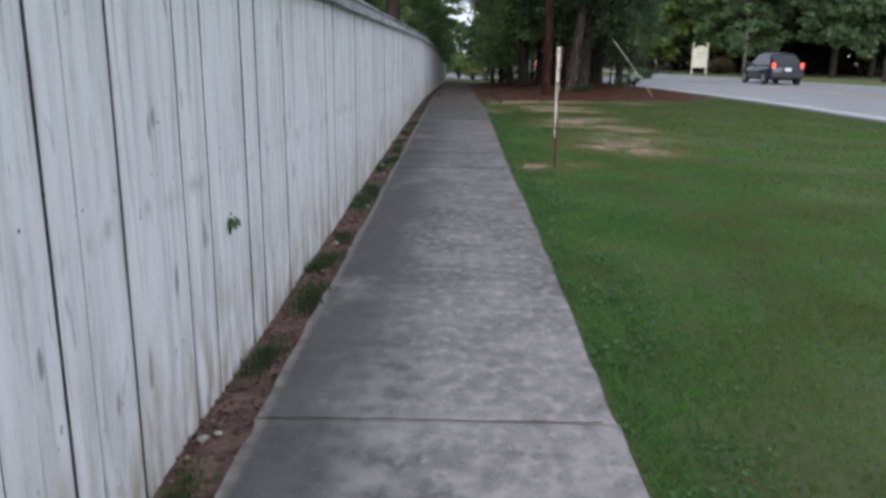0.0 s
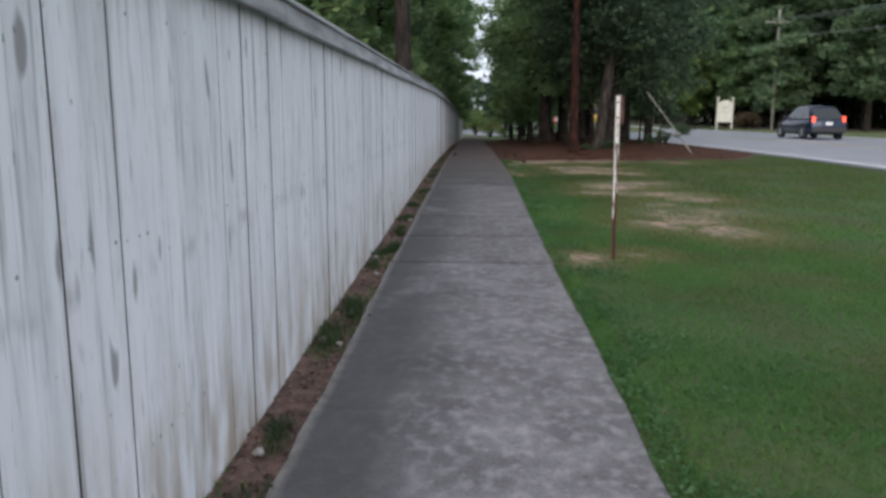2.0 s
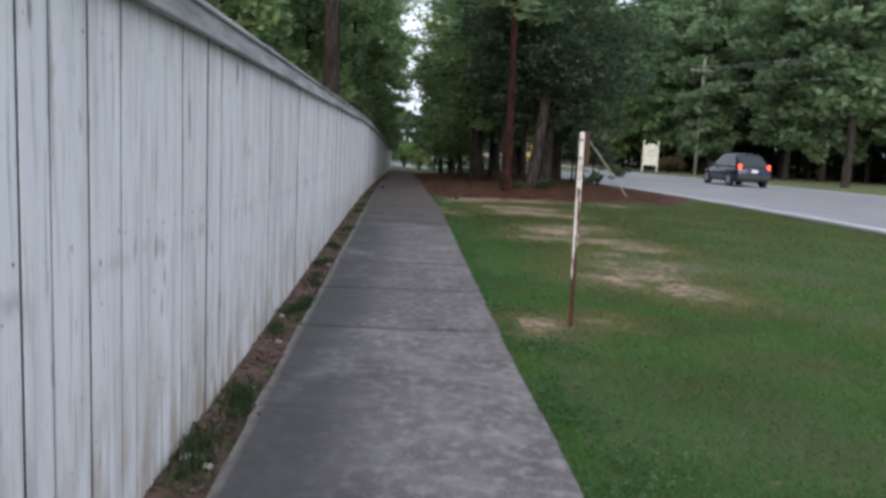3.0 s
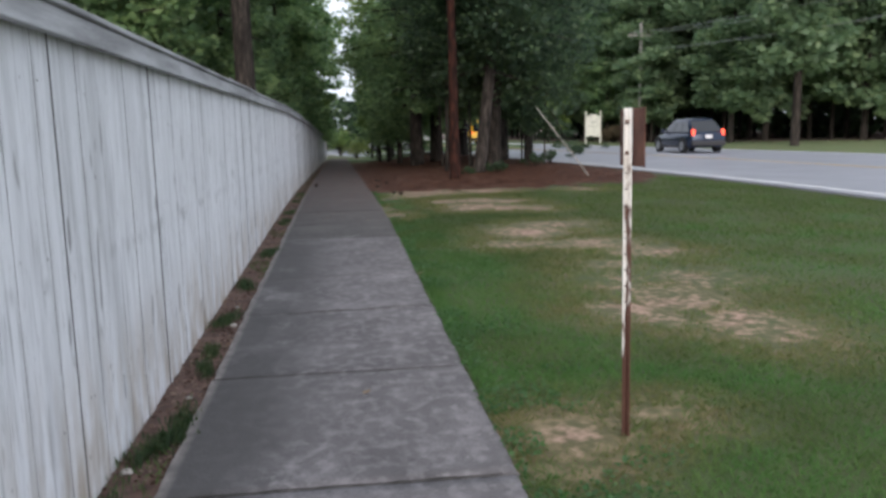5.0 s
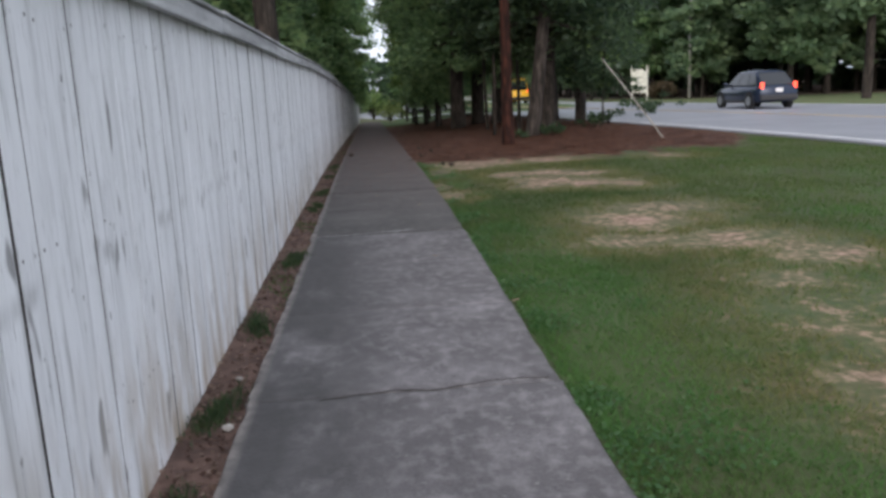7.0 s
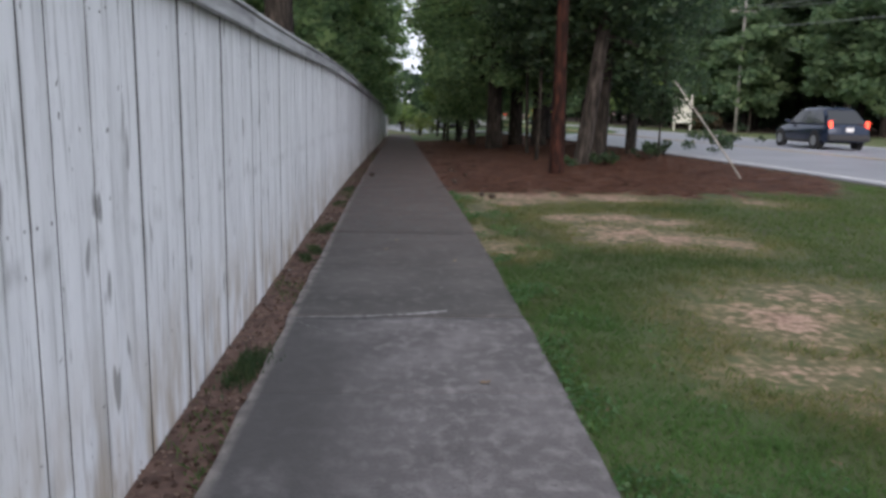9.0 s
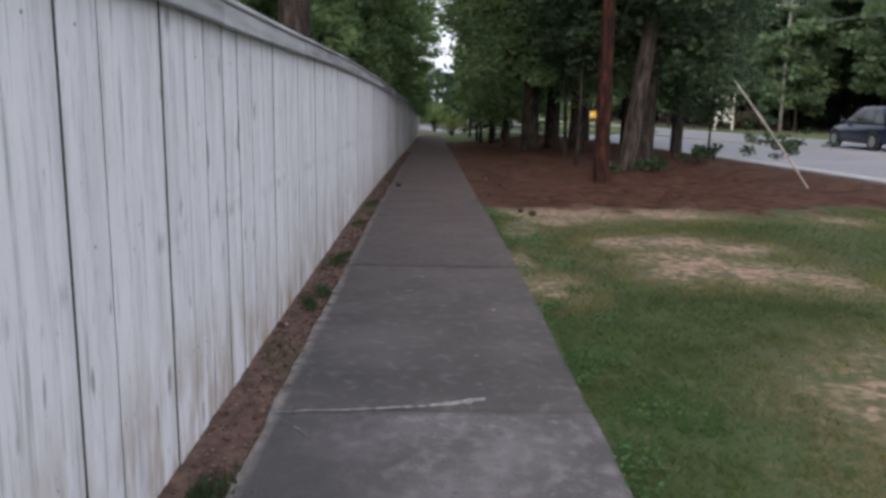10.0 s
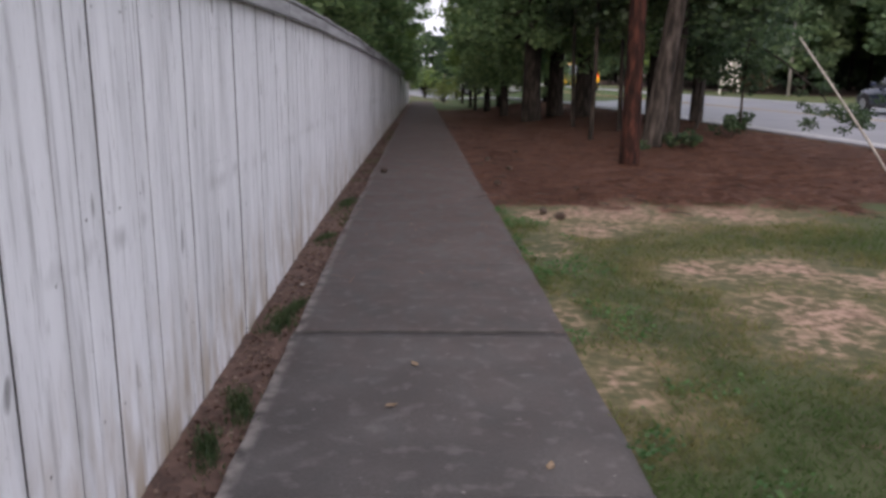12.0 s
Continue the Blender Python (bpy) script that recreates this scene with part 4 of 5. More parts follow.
# ---- rusty sign post on the lawn ----
sign_post = tagged(new("sign_post"), "rusty steel post with flaking white paint and a small plate", "sign post")
u = [(-0.024, -0.004), (-0.018, 0.0), (-0.009, 0.018), (0.009, 0.018), (0.018, 0.0), (0.024, -0.004), (0.024, -0.008), (0.015, -0.004), (0.007, 0.014), (-0.007, 0.014), (-0.015, -0.004), (-0.024, -0.008)]
levels = [-0.1, 0.25, 0.5, 0.8, 1.1, 1.35, 1.512]
vs = [(x * 0.82, y, z) for z in levels for x, y in u]
n = len(u)
fs = [(r * n + i, r * n + (i + 1) % n, (r + 1) * n + (i + 1) % n, (r + 1) * n + i) for r in range(len(levels) - 1) for i in range(n)] + [tuple(range(n - 1, -1, -1)), tuple(range((len(levels) - 1) * n, len(levels) * n))]
lean_m = Matrix.Translation((1.303, 11.44, 0)) @ Matrix.Rotation(radians(-0.4), 4, "X") @ Matrix.Rotation(radians(-0.3), 4, "Y")
under("channel", mesh_of("channel", vs, fs, POSTPAINT, height=[q[2] for q in vs], lateral=[q[0] for q in vs]), sign_post, m=lean_m)
plate = part("plate", box_bm(0.006, 0.30, 0.26, 0.002, (0.03, 0.015, 1.25)), RUST, sign_post, "rust-brown back of a small plate", m=lean_m)
for zb in (1.31, 1.45):
    bm = bmesh.new()
    bmesh.ops.create_cone(bm, cap_ends=True, segments=6, radius1=0.009, radius2=0.008, depth=0.05, matrix=Matrix.Translation((0.012, 0.01, zb)) @ Matrix.Rotation(radians(90), 4, "Y"))
    part("bolt", bm, RUST, sign_post, m=lean_m)
for k in range(9):
    bm = bmesh.new()
    bmesh.ops.create_cone(bm, cap_ends=True, segments=8, radius1=0.0048, radius2=0.0048, depth=0.003, matrix=Matrix.Translation((0, -0.0045, 0.62 + 0.075 * k)) @ Matrix.Rotation(radians(90), 4, "X"))
    bmesh.ops.translate(bm, verts=bm.verts, vec=(0, 0.0175, 0))
    part("punched_hole", bm, JOINT, sign_post, m=lean_m)

# ---- notice board across the road ----
CREAM = mat("cream_sign_paint", [(0.5, 0.5, 0.44), (0.66, 0.66, 0.58)], scale=3, rough=0.6)
SIGNINK = plain("sign_ink", (0.34, 0.36, 0.30), 0.7)
notice = tagged(new("notice_board"), "cream-painted board on two posts by the road", "sign")
for sx in (-0.62, 0.62):
    part("post", box_bm(0.13, 0.13, 2.75, 0.02, (sx, 0, -0.1)), CREAM, notice)
    part("finial", box_bm(0.19, 0.19, 0.09, 0.03, (sx, 0, 2.65)), CREAM, notice)
bm = box_bm(1.2, 0.06, 1.75, 0.01, (0, 0, 0.55))
part("panel", bm, CREAM, notice)
part("crown_board", box_bm(0.7, 0.07, 0.16, 0.05, (0, 0, 2.30)), CREAM, notice)
for k, (w, h_) in enumerate(((0.5, 0.10), (0.7, 0.05))):
    part("text_bar", box_bm(w, 0.006, h_, 0, (0, -0.034, 1.75 - 0.35 * k)), SIGNINK, notice)
notice.matrix_basis = Matrix.Translation((22.0, 75.0, gz(22, 75))) @ Matrix.Rotation(radians(-14), 4, "Z")

# ---- utility pole and wires ----
POLEWOOD = mat("pale_pole_wood", [(0.22, 0.21, 0.2), (0.36, 0.35, 0.33)], scale=4, rough=0.9, stretch=(3, 3, 0.5))
utility = tagged(new("utility_pole"), "weathered utility pole with a crossarm", "utility pole")
UX, UY = 25.2, 72.5
v, f = tube([(0, 0, -0.2), (0, 0, 5), (0.02, 0, 9.8)], [0.12, 0.105, 0.08], 9)
under("shaft", mesh_of("shaft", v, f, POLEWOOD, True), utility)
part("crossarm", box_bm(2.3, 0.11, 0.13, 0.01, (0, -0.13, 8.7)), POLEWOOD, utility)
for sx in (-1.0, -0.45, 0.45, 1.0):
    bm = bmesh.new()
    bmesh.ops.create_cone(bm, cap_ends=True, segments=7, radius1=0.05, radius2=0.03, depth=0.14, matrix=Matrix.Translation((sx, -0.13, 8.9)))
    part("insulator", bm, plain("glazed_insulator", (0.12, 0.1, 0.09), 0.3), utility)
utility.matrix_basis = Matrix.Translation((UX, UY, gz(UX, UY)))
WIRE = plain("aged_wire", (0.22, 0.23, 0.24), 0.6)


def wire(a, b, sag, r):
    pts_ = [tuple(Vector(a).lerp(Vector(b), s / 14) - Vector((0, 0, sag * 4 * (s / 14) * (1 - s / 14)))) for s in range(15)]
    v_, f_ = tube(pts_, [r] * 15, 5)
    return tagged(new("power_line", mesh_of("power_line", v_, f_, WIRE)), "thin overhead line along the road", "power line", "overhead lines")


wire((UX - 1, UY, 9.0 + gz(UX, UY)), (31.0, 22.0, 9.2), 1.0, 0.018)
wire((UX + 1, UY, 9.0 + gz(UX, UY)), (33.0, 22.0, 9.2), 1.0, 0.018)
wire((UX, UY, 7.6 + gz(UX, UY)), (32.0, 22.0, 7.6), 0.8, 0.02)


# ---- vehicles ----
GLASS = plain("dark_car_glass", (0.012, 0.014, 0.016), 0.06)
TYRE = plain("tyre_rubber", (0.018, 0.018, 0.019), 0.85)
RIM = plain("alloy_rim", (0.42, 0.43, 0.45), 0.35, 0.8)
TRIM = plain("black_trim", (0.02, 0.02, 0.022), 0.6)
TAIL = plain("tail_lamp", (0.45, 0.02, 0.015), 0.25, glow=(1.0, 0.10, 0.05), strength=1.6)
PLATE = plain("plate_white", (0.6, 0.6, 0.6), 0.5)


def loft(stations, ring_of, bm=None):
    """A closed skin through rings of equal count."""
    bm = bm or bmesh.new()
    rings = [[bm.verts.new(p) for p in ring_of(*s)] for s in stations]
    n = len(rings[0])
    for a, b in zip(rings, rings[1:]):
        for i in range(n):
            bm.faces.new((a[i], a[(i + 1) % n], b[(i + 1) % n], b[i]))
    bm.faces.new(rings[0][::-1])
    bm.faces.new(rings[-1])
    return bm


def lower_ring(y, hw, z0, z1, crown=0.04):
    return [(-hw * 0.9, y, z0), (-hw, y, z0 + 0.12), (-hw * 1.0, y, (z0 + z1) * 0.55), (-hw * 0.95, y, z1 - 0.06), (-hw * 0.84, y, z1),
            (0, y, z1 + crown), (hw * 0.84, y, z1), (hw * 0.95, y, z1 - 0.06), (hw, y, (z0 + z1) * 0.55), (hw, y, z0 + 0.12), (hw * 0.9, y, z0)]


def panel_bm(points, normal, thick=0.012):
    bm = bmesh.new()
    off = Vector(normal) * thick
    a = [bm.verts.new(p) for p in points]
    b = [bm.verts.new(Vector(p) + off) for p in points]
    n = len(points)
    bm.faces.new(a[::-1])
    bm.faces.new(b)
    for i in range(n):
        bm.faces.new((a[i], a[(i + 1) % n], b[(i + 1) % n], b[i]))
    return bm


def vehicle(name, label, paint, length, width, height, belt, kind, category="car"):
    """A road vehicle, front towards +y, standing at its rear axle's middle: body, glass, wheels, lamps."""
    car = tagged(new(name), label, category)
    L, hw = length / 2, width / 2
    nose = 0.78 if kind != "van" else 0.92
    st = [(-L, hw * 0.86, 0.42, belt * 0.90), (-L + 0.05, hw * 0.94, 0.32, belt * 0.97), (-L + 0.35, hw, 0.26, belt), (-0.4, hw, 0.24, belt), (L * 0.35, hw, 0.24, belt * 0.99),
          (L * 0.75, hw * 0.97, 0.25, belt * (nose + 0.10)), (L - 0.18, hw * 0.90, 0.28, belt * nose), (L, hw * 0.74, 0.34, belt * nose * 0.86)]
    body = part("body", loft(st, lower_ring), paint, car, smooth=True)
    # greenhouse
    back = {"suv": (-L + 0.10, -L + 0.80), "sedan": (-L + 0.62, -L + 1.35), "van": (-L + 0.04, -L + 0.12)}[kind]
    front = {"suv": (L * 0.50, L * 0.08), "sedan": (L * 0.42, L * 0.06), "van": (L * 0.78, L * 0.48)}[kind]
    b0, b1, f0, f1 = back[0], back[1], front[0], front[1]
    wt, wb, zt = hw * (0.71 if kind != "van" else 0.86), hw * 0.93, height
    zb = belt - 0.03

    def roof_ring(s, w, y_lo, y_hi):
        drop = (0.045, 0.012, 0.0, 0.01, 0.04)[s]
        return [(-w[0], y_lo, zb), (-w[1], y_hi, zt - 0.06 - drop), (-w[1] + 0.1, y_hi, zt - 0.005 - drop), (0, y_hi, zt + 0.02 - drop), (w[1] - 0.1, y_hi, zt - 0.005 - drop), (w[1], y_hi, zt - 0.06 - drop), (w[0], y_lo, zb)]

    roof = loft([(0, (wb * 0.95, wt * 0.93), b0, b1), (1, (wb, wt), b0 + 0.15, b1 + 0.18), (2, (wb, wt), (b0 + f0) / 2, (b1 + f1) / 2), (3, (wb, wt), f0 - 0.25, f1 - 0.15), (4, (wb * 0.93, wt * 0.94), f0, f1)], roof_ring)
    part("roof", roof, paint, car, smooth=True)

    def side_pt(s, y_f, z):
        t_ = (z - zb) / (zt - 0.06 - zb)
        w = wb + (wt - wb) * t_
        y_lo, y_hi = b0 + (f0 - b0) * y_f, b1 + (f1 - b1) * y_f
        return (s * (w + 0.002), y_lo + (y_hi - y_lo) * t_, z)

    zl, zh = belt + 0.03, zt - 0.12
    spans = ((0.05, 0.28), (0.31, 0.60), (0.63, 0.93)) if kind != "van" else ((0.06, 0.36), (0.39, 0.70), (0.73, 0.95))
    for s in (-1, 1):
        for a, b in spans:
            part("side_window", panel_bm([side_pt(s, a, zl), side_pt(s, b, zl), side_pt(s, b, zh), side_pt(s, a, zh)], (s, 0, 0.25)), GLASS, car)
        part("sill", box_bm(0.03, length * 0.52, 0.12, 0.01, (s * hw * 0.985, 0.05, 0.24)), TRIM, car)
        part("side_mirror", box_bm(0.2, 0.12, 0.14, 0.03, (s * (hw + 0.06), L * 0.34, belt + 0.01)), paint, car)

    def end_pane(y_lo, y_hi, s):
        w = lambda z: (wb + (wt - wb) * (z - zb) / (zt - zb)) * 0.84
        yy = lambda z: y_lo + (y_hi - y_lo) * (z - zb) / (zt - 0.06 - zb)
        pts_ = [(-w(zl), yy(zl), zl), (w(zl), yy(zl), zl), (w(zh), yy(zh), zh), (-w(zh), yy(zh), zh)]
        return panel_bm(pts_, (0, s, 0.2), 0.016)

    part("rear_window", end_pane(b0, b1, -1), GLASS, car)
    part("windscreen", end_pane(f0, f1, 1), GLASS, car)
    part("rear_bumper", box_bm(width * 0.92, 0.14, 0.24, 0.04, (0, -L - 0.02, 0.36)), TRIM if kind != "sedan" else paint, car)
    part("number_plate", box_bm(0.32, 0.02, 0.16, 0, (0, -L - 0.03, belt * 0.72)), PLATE, car)
    for s in (-1, 1):
        hgt = 0.28 if kind == "suv" else 0.17
        part("tail_light", box_bm(0.2 if kind == "sedan" else 0.13, 0.14, hgt, 0.03, (s * hw * 0.80, -L + 0.055, belt * 0.86)), TAIL, car, "glowing red tail light")
        for yw in (-L + 0.85, L - 0.85):
            wheel = under("wheel", None, car)
            side = Matrix.Translation((s * (hw - 0.085), yw, 0.335)) @ Matrix.Rotation(radians(90), 4, "Y")
            bm = bmesh.new()
            bmesh.ops.create_cone(bm, cap_ends=True, segments=22, radius1=0.335, radius2=0.335, depth=0.2, matrix=side)
            bmesh.ops.bevel(bm, geom=[e for e in bm.edges if e.is_manifold and e.calc_face_angle(0) > 1], offset=0.03, segments=2, affect="EDGES")
            part("tyre", bm, TYRE, wheel)
            bm = bmesh.new()
            bmesh.ops.create_cone(bm, cap_ends=True, segments=16, radius1=0.21, radius2=0.19, depth=0.03, matrix=Matrix.Translation((s * 0.105, 0, 0)) @ side)
            part("rim", bm, RIM, wheel)
            # no arch is cut: a dark disc gives the shade round the wheel
            bm = bmesh.new()
            bmesh.ops.create_cone(bm, cap_ends=True, segments=22, radius1=0.40, radius2=0.40, depth=0.012, matrix=Matrix.Translation((s * 0.088, 0, 0.02)) @ side)
            part("arch_shade_disc", bm, TRIM, car)
    return car


def park(car, x, y, turn):
    car.matrix_basis = Matrix.Translation((x, y, gz(x, y) + 0.036)) @ Matrix.Rotation(radians(turn), 4, "Z")


park(vehicle("suv", "dark blue estate car driving away with lit tail lights", plain("blue_car_paint", (0.016, 0.026, 0.05), 0.2, 0.3), 4.5, 1.82, 1.64, 0.98, "suv"), 17.2, 45.6, 0)
park(vehicle("van", "yellow van far down the road", plain("yellow_van_paint", (0.75, 0.42, 0.02), 0.35), 5.0, 1.9, 2.15, 1.15, "van", "van"), 12.9, 84.0, 8)
park(vehicle("sedan", "white car waiting far down the road", plain("white_car_paint", (0.7, 0.7, 0.71), 0.3), 4.6, 1.8, 1.45, 0.95, "sedan"), 5.0, 77.0, 60)
park(vehicle("sedan", "silver car waiting far down the road", plain("silver_car_paint", (0.5, 0.51, 0.52), 0.3, 0.4), 4.6, 1.8, 1.45, 0.95, "sedan"), 8.6, 92.0, 20)


# ---- plants and litter near the walk ----
def tuft(seed, n, r, h, leaf):
    """A low weed: broad leaves and blades from one crown."""
    npr = np.random.default_rng(seed)
    ang, q = npr.uniform(0, 6.28, n), npr.uniform(0.1, 1, n)
    tip = np.stack([np.cos(ang) * r * q, np.sin(ang) * r * q, h * (0.4 + 0.6 * npr.random(n))], 1)
    drift = np.concatenate([npr.normal(size=(n, 2)) * np.array([0.45, 0.9]) * r, np.zeros((n, 1))], 1)
    tip = tip * np.array([0.35, 0.35, 1.0]) + drift
    foot = drift + npr.normal(size=(n, 3)) * np.array([0.006, 0.006, 0.0]) + np.array([0, 0, -0.01])
    sidew = np.stack([-np.sin(ang), np.cos(ang), np.zeros(n)], 1) * (0.003 + 0.006 * npr.random(n))[:, None]
    mid = (tip + foot) / 2 + np.array([0, 0, h * 0.15])
    vs_ = np.stack([foot, mid + sidew, tip, mid - sidew], 1).reshape(-1, 3)
    return mesh_of("weed_clump", vs_, np.arange(4 * n).reshape(-1, 4), leaf)


weed_meshes = [tuft(40 + k, 320, 0.14, 0.06, WEED) for k in range(4)]
rng = random.Random(21)
WEEDS = [(-0.90, 3.3), (-0.92, 4.6), (-0.86, 5.6), (-0.92, 6.4), (-0.9, 7.2), (-0.93, 8.7), (-0.88, 9.4), (-0.9, 11.7), (-0.84, 11.95), (-0.95, 11.0), (-0.88, 12.9), (-0.9, 13.3), (-0.92, 14.2),
         (-0.93, 15.6), (-0.86, 17.55), (-0.9, 17.7), (-0.92, 20.6), (-0.88, 21.0), (-0.9, 22.2), (-0.86, 22.5), (-0.92, 24.6), (-0.9, 26.5), (-0.91, 2.6)]
weed_v = []
for x, y in WEEDS:
    s = rng.uniform(0.7, 1.25)
    m = Matrix.Translation((x, y, gz(x, y) - 0.03)) @ Matrix.Rotation(rng.uniform(-0.3, 0.3), 4, "Z") @ Matrix.Diagonal((s * 0.6, s * 1.1, s, 1))
    weed_v += [tuple(m @ q.co) for q in rng.choice(weed_meshes).vertices]
tagged(new("weeds", mesh_of("weeds", weed_v, np.arange(len(weed_v)).reshape(-1, 4), WEED)), "low green weeds growing between fence and walk", "weeds", kind="stuff")
sprig = bush("fence_sprig", 0, 0, 0.05, 0.09, OAKLEAF, 61, 40, 0.028, "small green sprig growing out between fence boards", "plant")
sprig.matrix_basis = Matrix.Translation((fence_x(4.5) + 0.03, 4.48, 0.63))

STONE = mat("pale_stone", [(0.22, 0.2, 0.18), (0.4, 0.37, 0.34)], scale=14, rough=0.9, bump=0.4)
for k in range(16):
    bm = bmesh.new()
    bmesh.ops.create_icosphere(bm, subdivisions=2, radius=rng.uniform(0.012, 0.028))
    for q in bm.verts:
        q.co *= 1 + 0.5 * noise.noise(q.co * 40 + Vector((k, 0, 0)))
        q.co.z *= 0.6
    y = rng.uniform(3, 26)
    ob = part("stone", bm, STONE, m=Matrix.Translation((rng.uniform(-1.0, -0.84), y, -0.02)))
    tagged(ob, "small pale stone in the dirt strip", "stone", "stones along the fence")

DRIED = mat("dried_leaf", [(0.12, 0.08, 0.045), (0.24, 0.17, 0.11)], scale=20, rough=0.8)
for x, y, a in ((-0.2, 20.95, 0.3), (0.42, 20.4, 1.2), (0.36, 17.3, 0.2), (0.76, 15.7, 0.5), (-0.1, 21.45, 2.0), (0.1, 12.2, 0.9)):
    bm = bmesh.new()
    out = [(-0.03, 0, 0.004), (-0.014, -0.017, 0.009), (0.015, -0.013, 0.006), (0.034, 0.004, 0.012), (0.013, 0.014, 0.005), (-0.014, 0.016, 0.008)]
    vv = [bm.verts.new(q) for q in out]
    c = bm.verts.new((0, 0, 0.002))
    for i in range(6):
        bm.faces.new((vv[i], vv[(i + 1) % 6], c))
    tagged(part("fallen_leaf", bm, DRIED, m=Matrix.Translation((x, y, gz(x, y) + 0.003)) @ Matrix.Rotation(a, 4, "Z")), "curled tan leaf lying on the walk", "leaf", "fallen leaves")
CONE = mat("pine_cone_scales", [(0.02, 0.014, 0.01), (0.06, 0.04, 0.028)], scale=30, rough=0.9, bump=1.0)
for x, y in ((1.22, 25.9), (1.35, 25.6), (0.95, 28.2), (-0.62, 29.3), (1.9, 27.6), (1.3, 30.0), (2.5, 27.8), (1.1, 31.5), (4.1, 27.9), (1.75, 33.0)):
    bm = bmesh.new()
    bmesh.ops.create_icosphere(bm, subdivisions=2, radius=0.04)
    for q in bm.verts:
        q.co *= 1 + 0.35 * noise.noise(q.co * 90)
        q.co.x *= 1.5
    tagged(part("pine_cone", bm, CONE, m=Matrix.Translation((x, y, gz(x, y) + 0.03 * (abs(x) < 0.75))) @ Matrix.Rotation(x * 9, 4, "Z")), "dark pine cone on the ground", "pine cone", "pine cones")

TWIG = mat("dead_twig", [(0.02, 0.014, 0.011), (0.07, 0.05, 0.04)], scale=20, rough=0.9)
shapes = []
for k in range(150):
    x, y = rng.uniform(0.8, 8.0), 25.5 + 24 * rng.random() ** 1.6
    a, ln = rng.uniform(0, 6.28), rng.uniform(0.06, 0.3)
    z = gz(x, y) + 0.02
    kink = (x + math.cos(a) * ln * 0.5 + rng.uniform(-0.02, 0.02), y + math.sin(a) * ln * 0.5, z + 0.015)
    shapes.append(tube([(x, y, z), kink, (x + math.cos(a) * ln, y + math.sin(a) * ln, z)], [0.006, 0.005, 0.003], 4))
v, f = join(shapes)
tagged(new("twigs", mesh_of("twigs", v, f, TWIG)), "dead twigs scattered on the pine straw", "twigs", kind="stuff")

# ---- lawn blades ----
npr = np.random.default_rng(3)


def blades(n, x0, x1, y0, y1, h, w, keep):
    x, y = npr.uniform(x0, x1, n), npr.uniform(y0, y1, n)
    ok = np.array([keep(a, b, w_, d_) for a, b, w_, d_ in zip(x.tolist(), y.tolist(), worn(x, y).tolist(), dry(x, y).tolist())])
    x, y = x[ok], y[ok]
    n = len(x)
    z = np.array([gz(a, b) for a, b in zip(x, y)]) - 0.04
    a = npr.uniform(0, 6.28, n)
    hh, ww = h * npr.uniform(0.5, 1.3, n), w * npr.uniform(0.6, 1.4, n)
    lean = npr.uniform(0.4, 1.8, n) * hh
    d = npr.uniform(0, 6.28, n)
    foot = np.stack([x, y, z], 1)
    sd = np.stack([np.cos(a) * ww, np.sin(a) * ww, np.zeros(n)], 1)
    tip = foot + np.stack([np.cos(d) * lean, np.sin(d) * lean, hh], 1)
    return np.stack([foot - sd, foot + sd, tip], 1).reshape(-1, 3)


def lawn_here(x, y, bare, parch):
    if x < walk_right(y) + 0.02 or x > road_near(y) - 0.25:
        return False
    k = bare + (1.3 * straw_mask(x, y) if y > 23 else 0) + 0.35 * noise.noise((x * 3, y * 3, 1)) + 0.2 * noise.noise((x * 9, y * 9, 4))
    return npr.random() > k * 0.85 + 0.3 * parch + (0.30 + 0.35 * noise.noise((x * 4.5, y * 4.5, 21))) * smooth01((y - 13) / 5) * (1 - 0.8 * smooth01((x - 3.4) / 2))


def near_walk(x, y, bare, parch):
    return lawn_here(x, y, bare, parch) and npr.random() > smooth01((x - 2.2) / 2.4)


def off_walk(x, y, bare, parch):
    return lawn_here(x, y, bare, parch) and npr.random() < smooth01((x - 2.0) / 2.4)


def tussock(x, y, bare, parch):
    return lawn_here(x, y, bare, parch) and noise.noise((x * 1.3, y * 1.3, 15)) > 0.0


def fence_foot(x, y, bare, parch):
    return noise.noise((x * 2, y * 1.1, 9)) > (0.12 if y < 12 else 0.2)


vs = np.concatenate([blades(480000, 0.65, 4.6, -1.5, 28, 0.042, 0.0042, near_walk), blades(300000, 2.0, 9.8, 0, 33, 0.045, 0.0062, off_walk), blades(12000, 0.65, 0.86, 0.5, 27, 0.05, 0.006, lawn_here),
                     blades(30000, 0.75, 4.5, 16.5, 26, 0.062, 0.005, tussock), blades(6000, -1.03, -0.79, 1, 40, 0.045, 0.005, fence_foot)])
parched = np.repeat(np.minimum(1.0, 1.3 * dry(vs[::3, 0], vs[::3, 1])) * (vs[::3, 0] > 0), 3)
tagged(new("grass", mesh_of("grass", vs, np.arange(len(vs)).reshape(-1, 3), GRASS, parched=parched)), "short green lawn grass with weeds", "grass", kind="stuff")

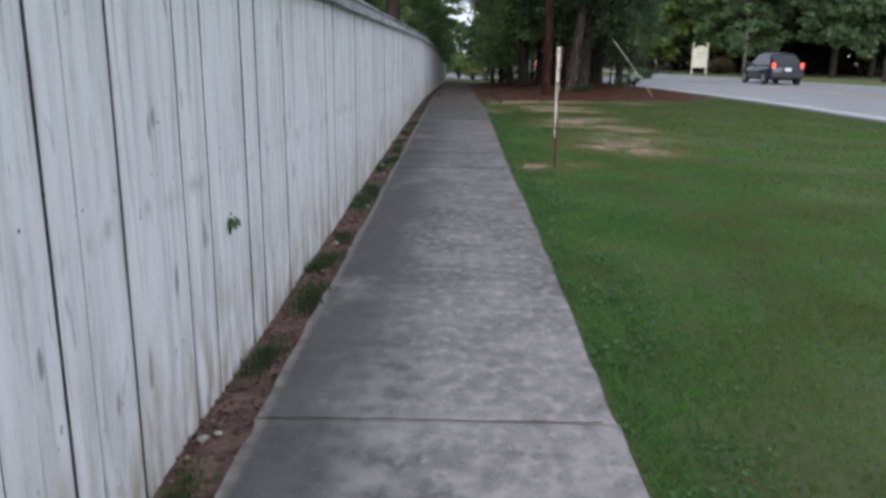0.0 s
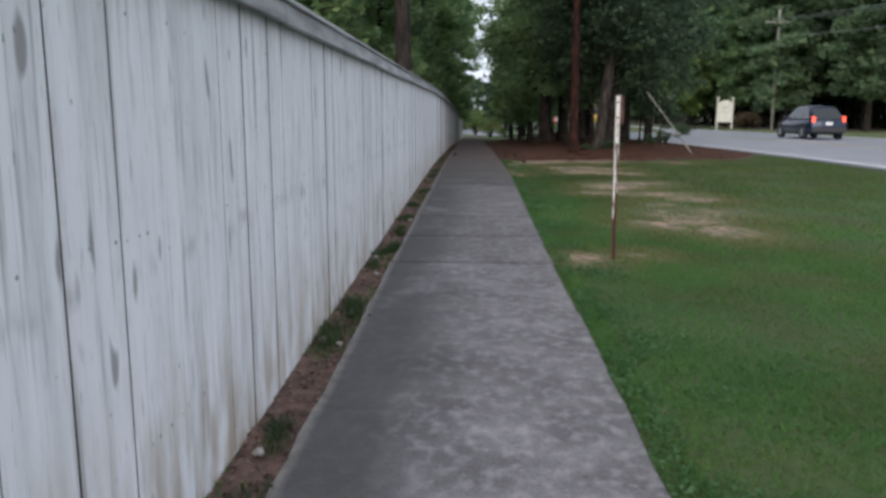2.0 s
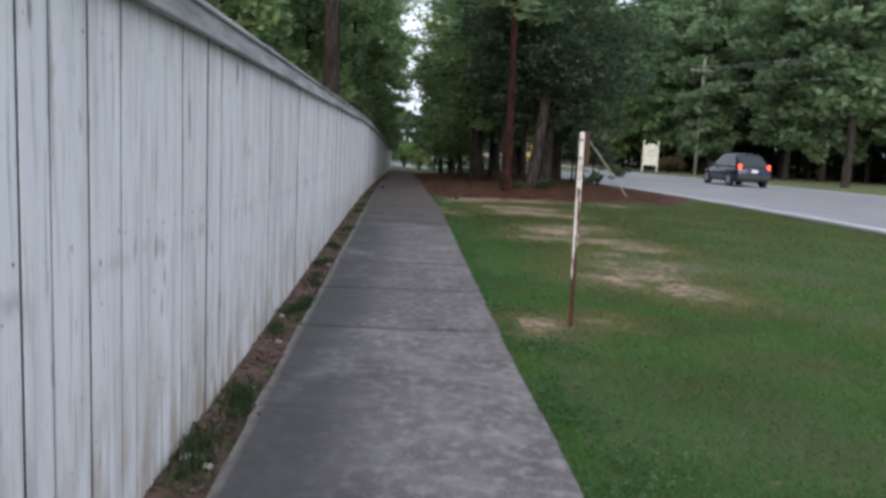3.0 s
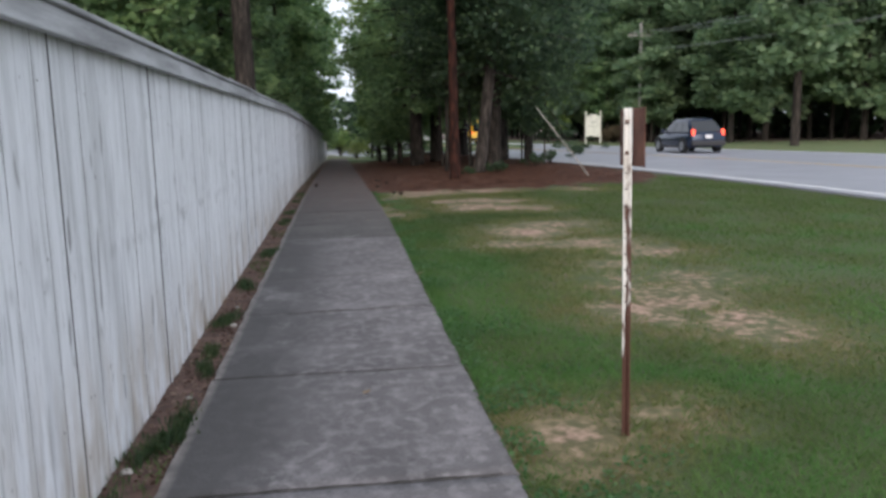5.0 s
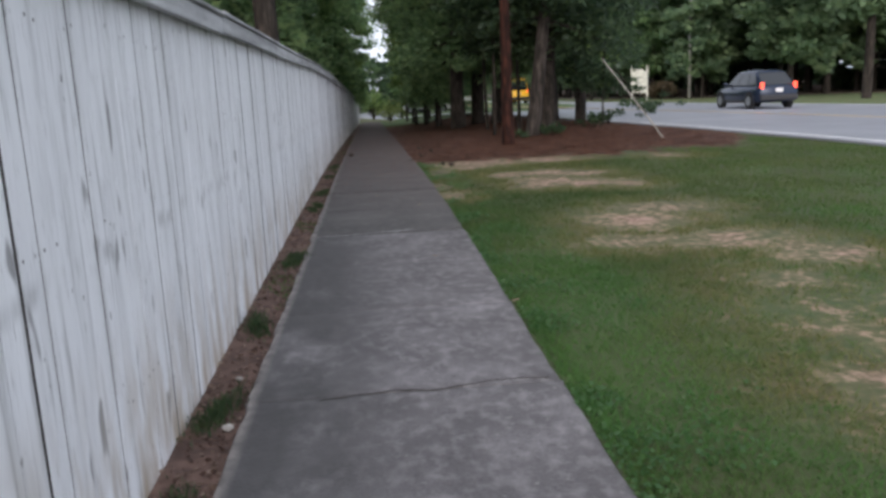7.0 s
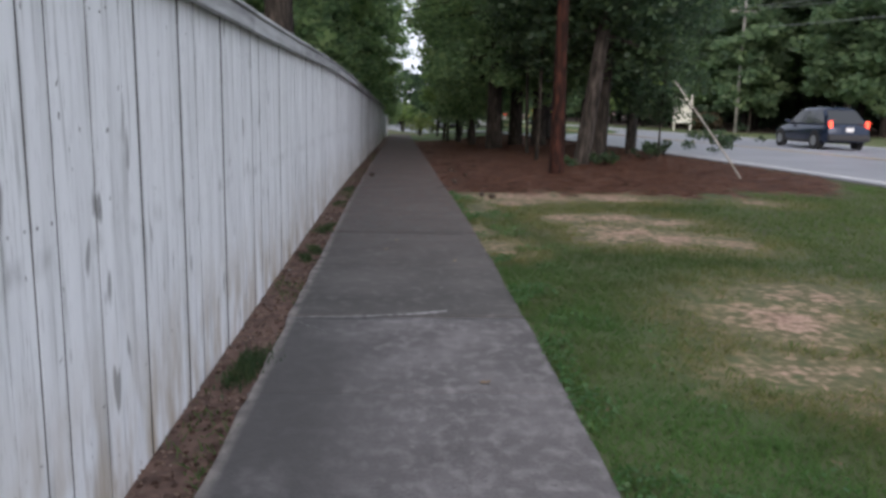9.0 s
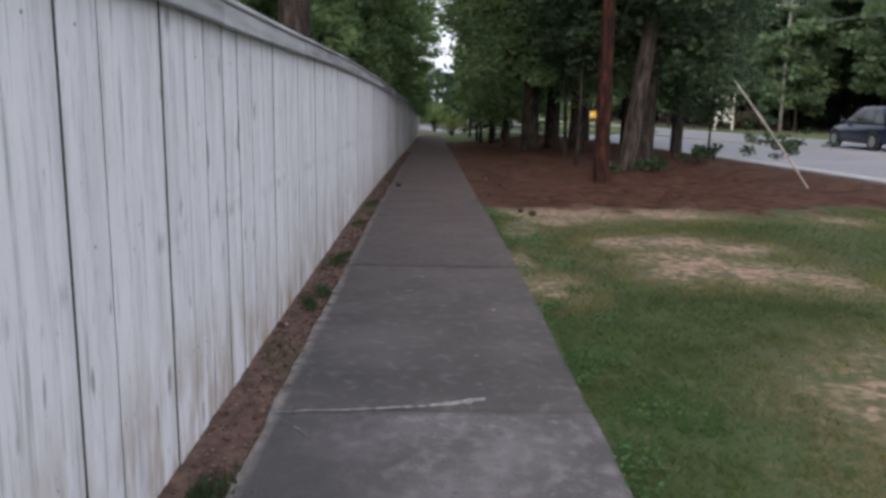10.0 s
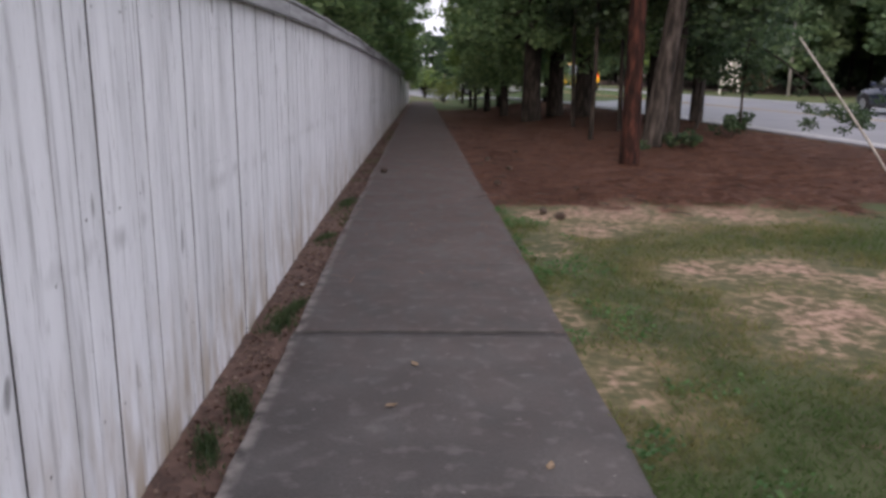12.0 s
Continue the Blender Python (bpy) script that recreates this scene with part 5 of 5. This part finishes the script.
# broad-leaved weeds in the lawn, thickest along the rim of the walk
n = 30000
x = 0.64 + np.abs(npr.normal(size=n)) * 0.42
y = npr.uniform(0.5, 26, n)
ok = np.array([a > walk_right(b) - 0.012 - 0.03 * noise.noise((b * 3, 0, 5)) and c < 0.5 and noise.noise((a * 2.2, b * 2.2, 12)) > -0.05 + 0.5 * (a - 0.7) / 1.2 for a, b, c in zip(x, y, worn(x, y))])
cs = np.stack([x[ok], y[ok], npr.uniform(-0.02, 0.03, ok.sum())], 1)
v, f = leaves(cs, [(0.004, 0.004, 0.004)] * len(cs), 1, 0.019, npr, 0.25, 1.3)
tagged(new("clover", mesh_of("clover", v, f, CLOVER)), "broad-leaved weeds along the edge of the lawn", "weeds", kind="stuff")

# ---- pine straw and leaf litter ----
n = 60000
x, y = npr.uniform(0.68, 9.4, n), 25 + 33 * npr.random(n) ** 1.5
ok = np.array([straw_mask(a, b) * 1.2 + 0.4 * noise.noise((a * 2, b * 2, 6)) > npr.uniform(0.35, 0.8) for a, b in zip(x, y)])
x, y = x[ok], y[ok]
n = len(x)
z = np.array([gz(a, b) + 0.05 * smooth01((a - 1.0) / 1.5) * straw_mask(a, b) for a, b in zip(x, y)]) - 0.03 + npr.uniform(0, 0.02, n)
a = npr.uniform(0, 6.28, n)
ln = npr.uniform(0.05, 0.13, n)
dv = np.stack([np.cos(a) * ln, np.sin(a) * ln, npr.uniform(-0.012, 0.02, n)], 1)
sd = np.stack([-np.sin(a), np.cos(a), npr.uniform(-0.5, 0.5, n)], 1) * 0.004
p = np.stack([x, y, z + 0.008], 1)
q = np.stack([npr.uniform(-0.8, 0.75, 2600), 23 + 45 * npr.random(2600) ** 0.8, np.zeros(2600)], 1)
q[:, 2] = [gz(0, b) + 0.006 for b in q[:, 1]]
a, ln = npr.uniform(0, 6.28, 2600), npr.uniform(0.04, 0.1, 2600)
p, dv, sd = np.concatenate([p, q]), np.concatenate([dv, np.stack([np.cos(a) * ln, np.sin(a) * ln, 0 * a], 1)]), np.concatenate([sd, np.stack([-np.sin(a), np.cos(a), 0 * a], 1) * 0.003])
vs = np.stack([p - dv - sd, p - dv + sd, p + dv + sd, p + dv - sd], 1).reshape(-1, 3)
tagged(new("pine_straw", mesh_of("pine_straw", vs, np.arange(len(vs)).reshape(-1, 4), STRAW)), "reddish brown pine straw under the trees", "pine straw", kind="stuff")
cs = np.stack([npr.uniform(-1.04, -0.78, 9000), npr.uniform(1, 45, 9000), np.zeros(9000)], 1)
cs[:, 2] = [gz(a, b) - 0.024 for a, b in cs[:, :2]]
v, f = leaves(cs, [(0.02, 0.02, 0.008)] * len(cs), 1, 0.017, npr, 0.15, 1.7)
tagged(new("leaf_litter", mesh_of("leaf_litter", v, f, LITTER)), "dry leaf litter and bark bits along the fence", "leaf litter", kind="stuff")
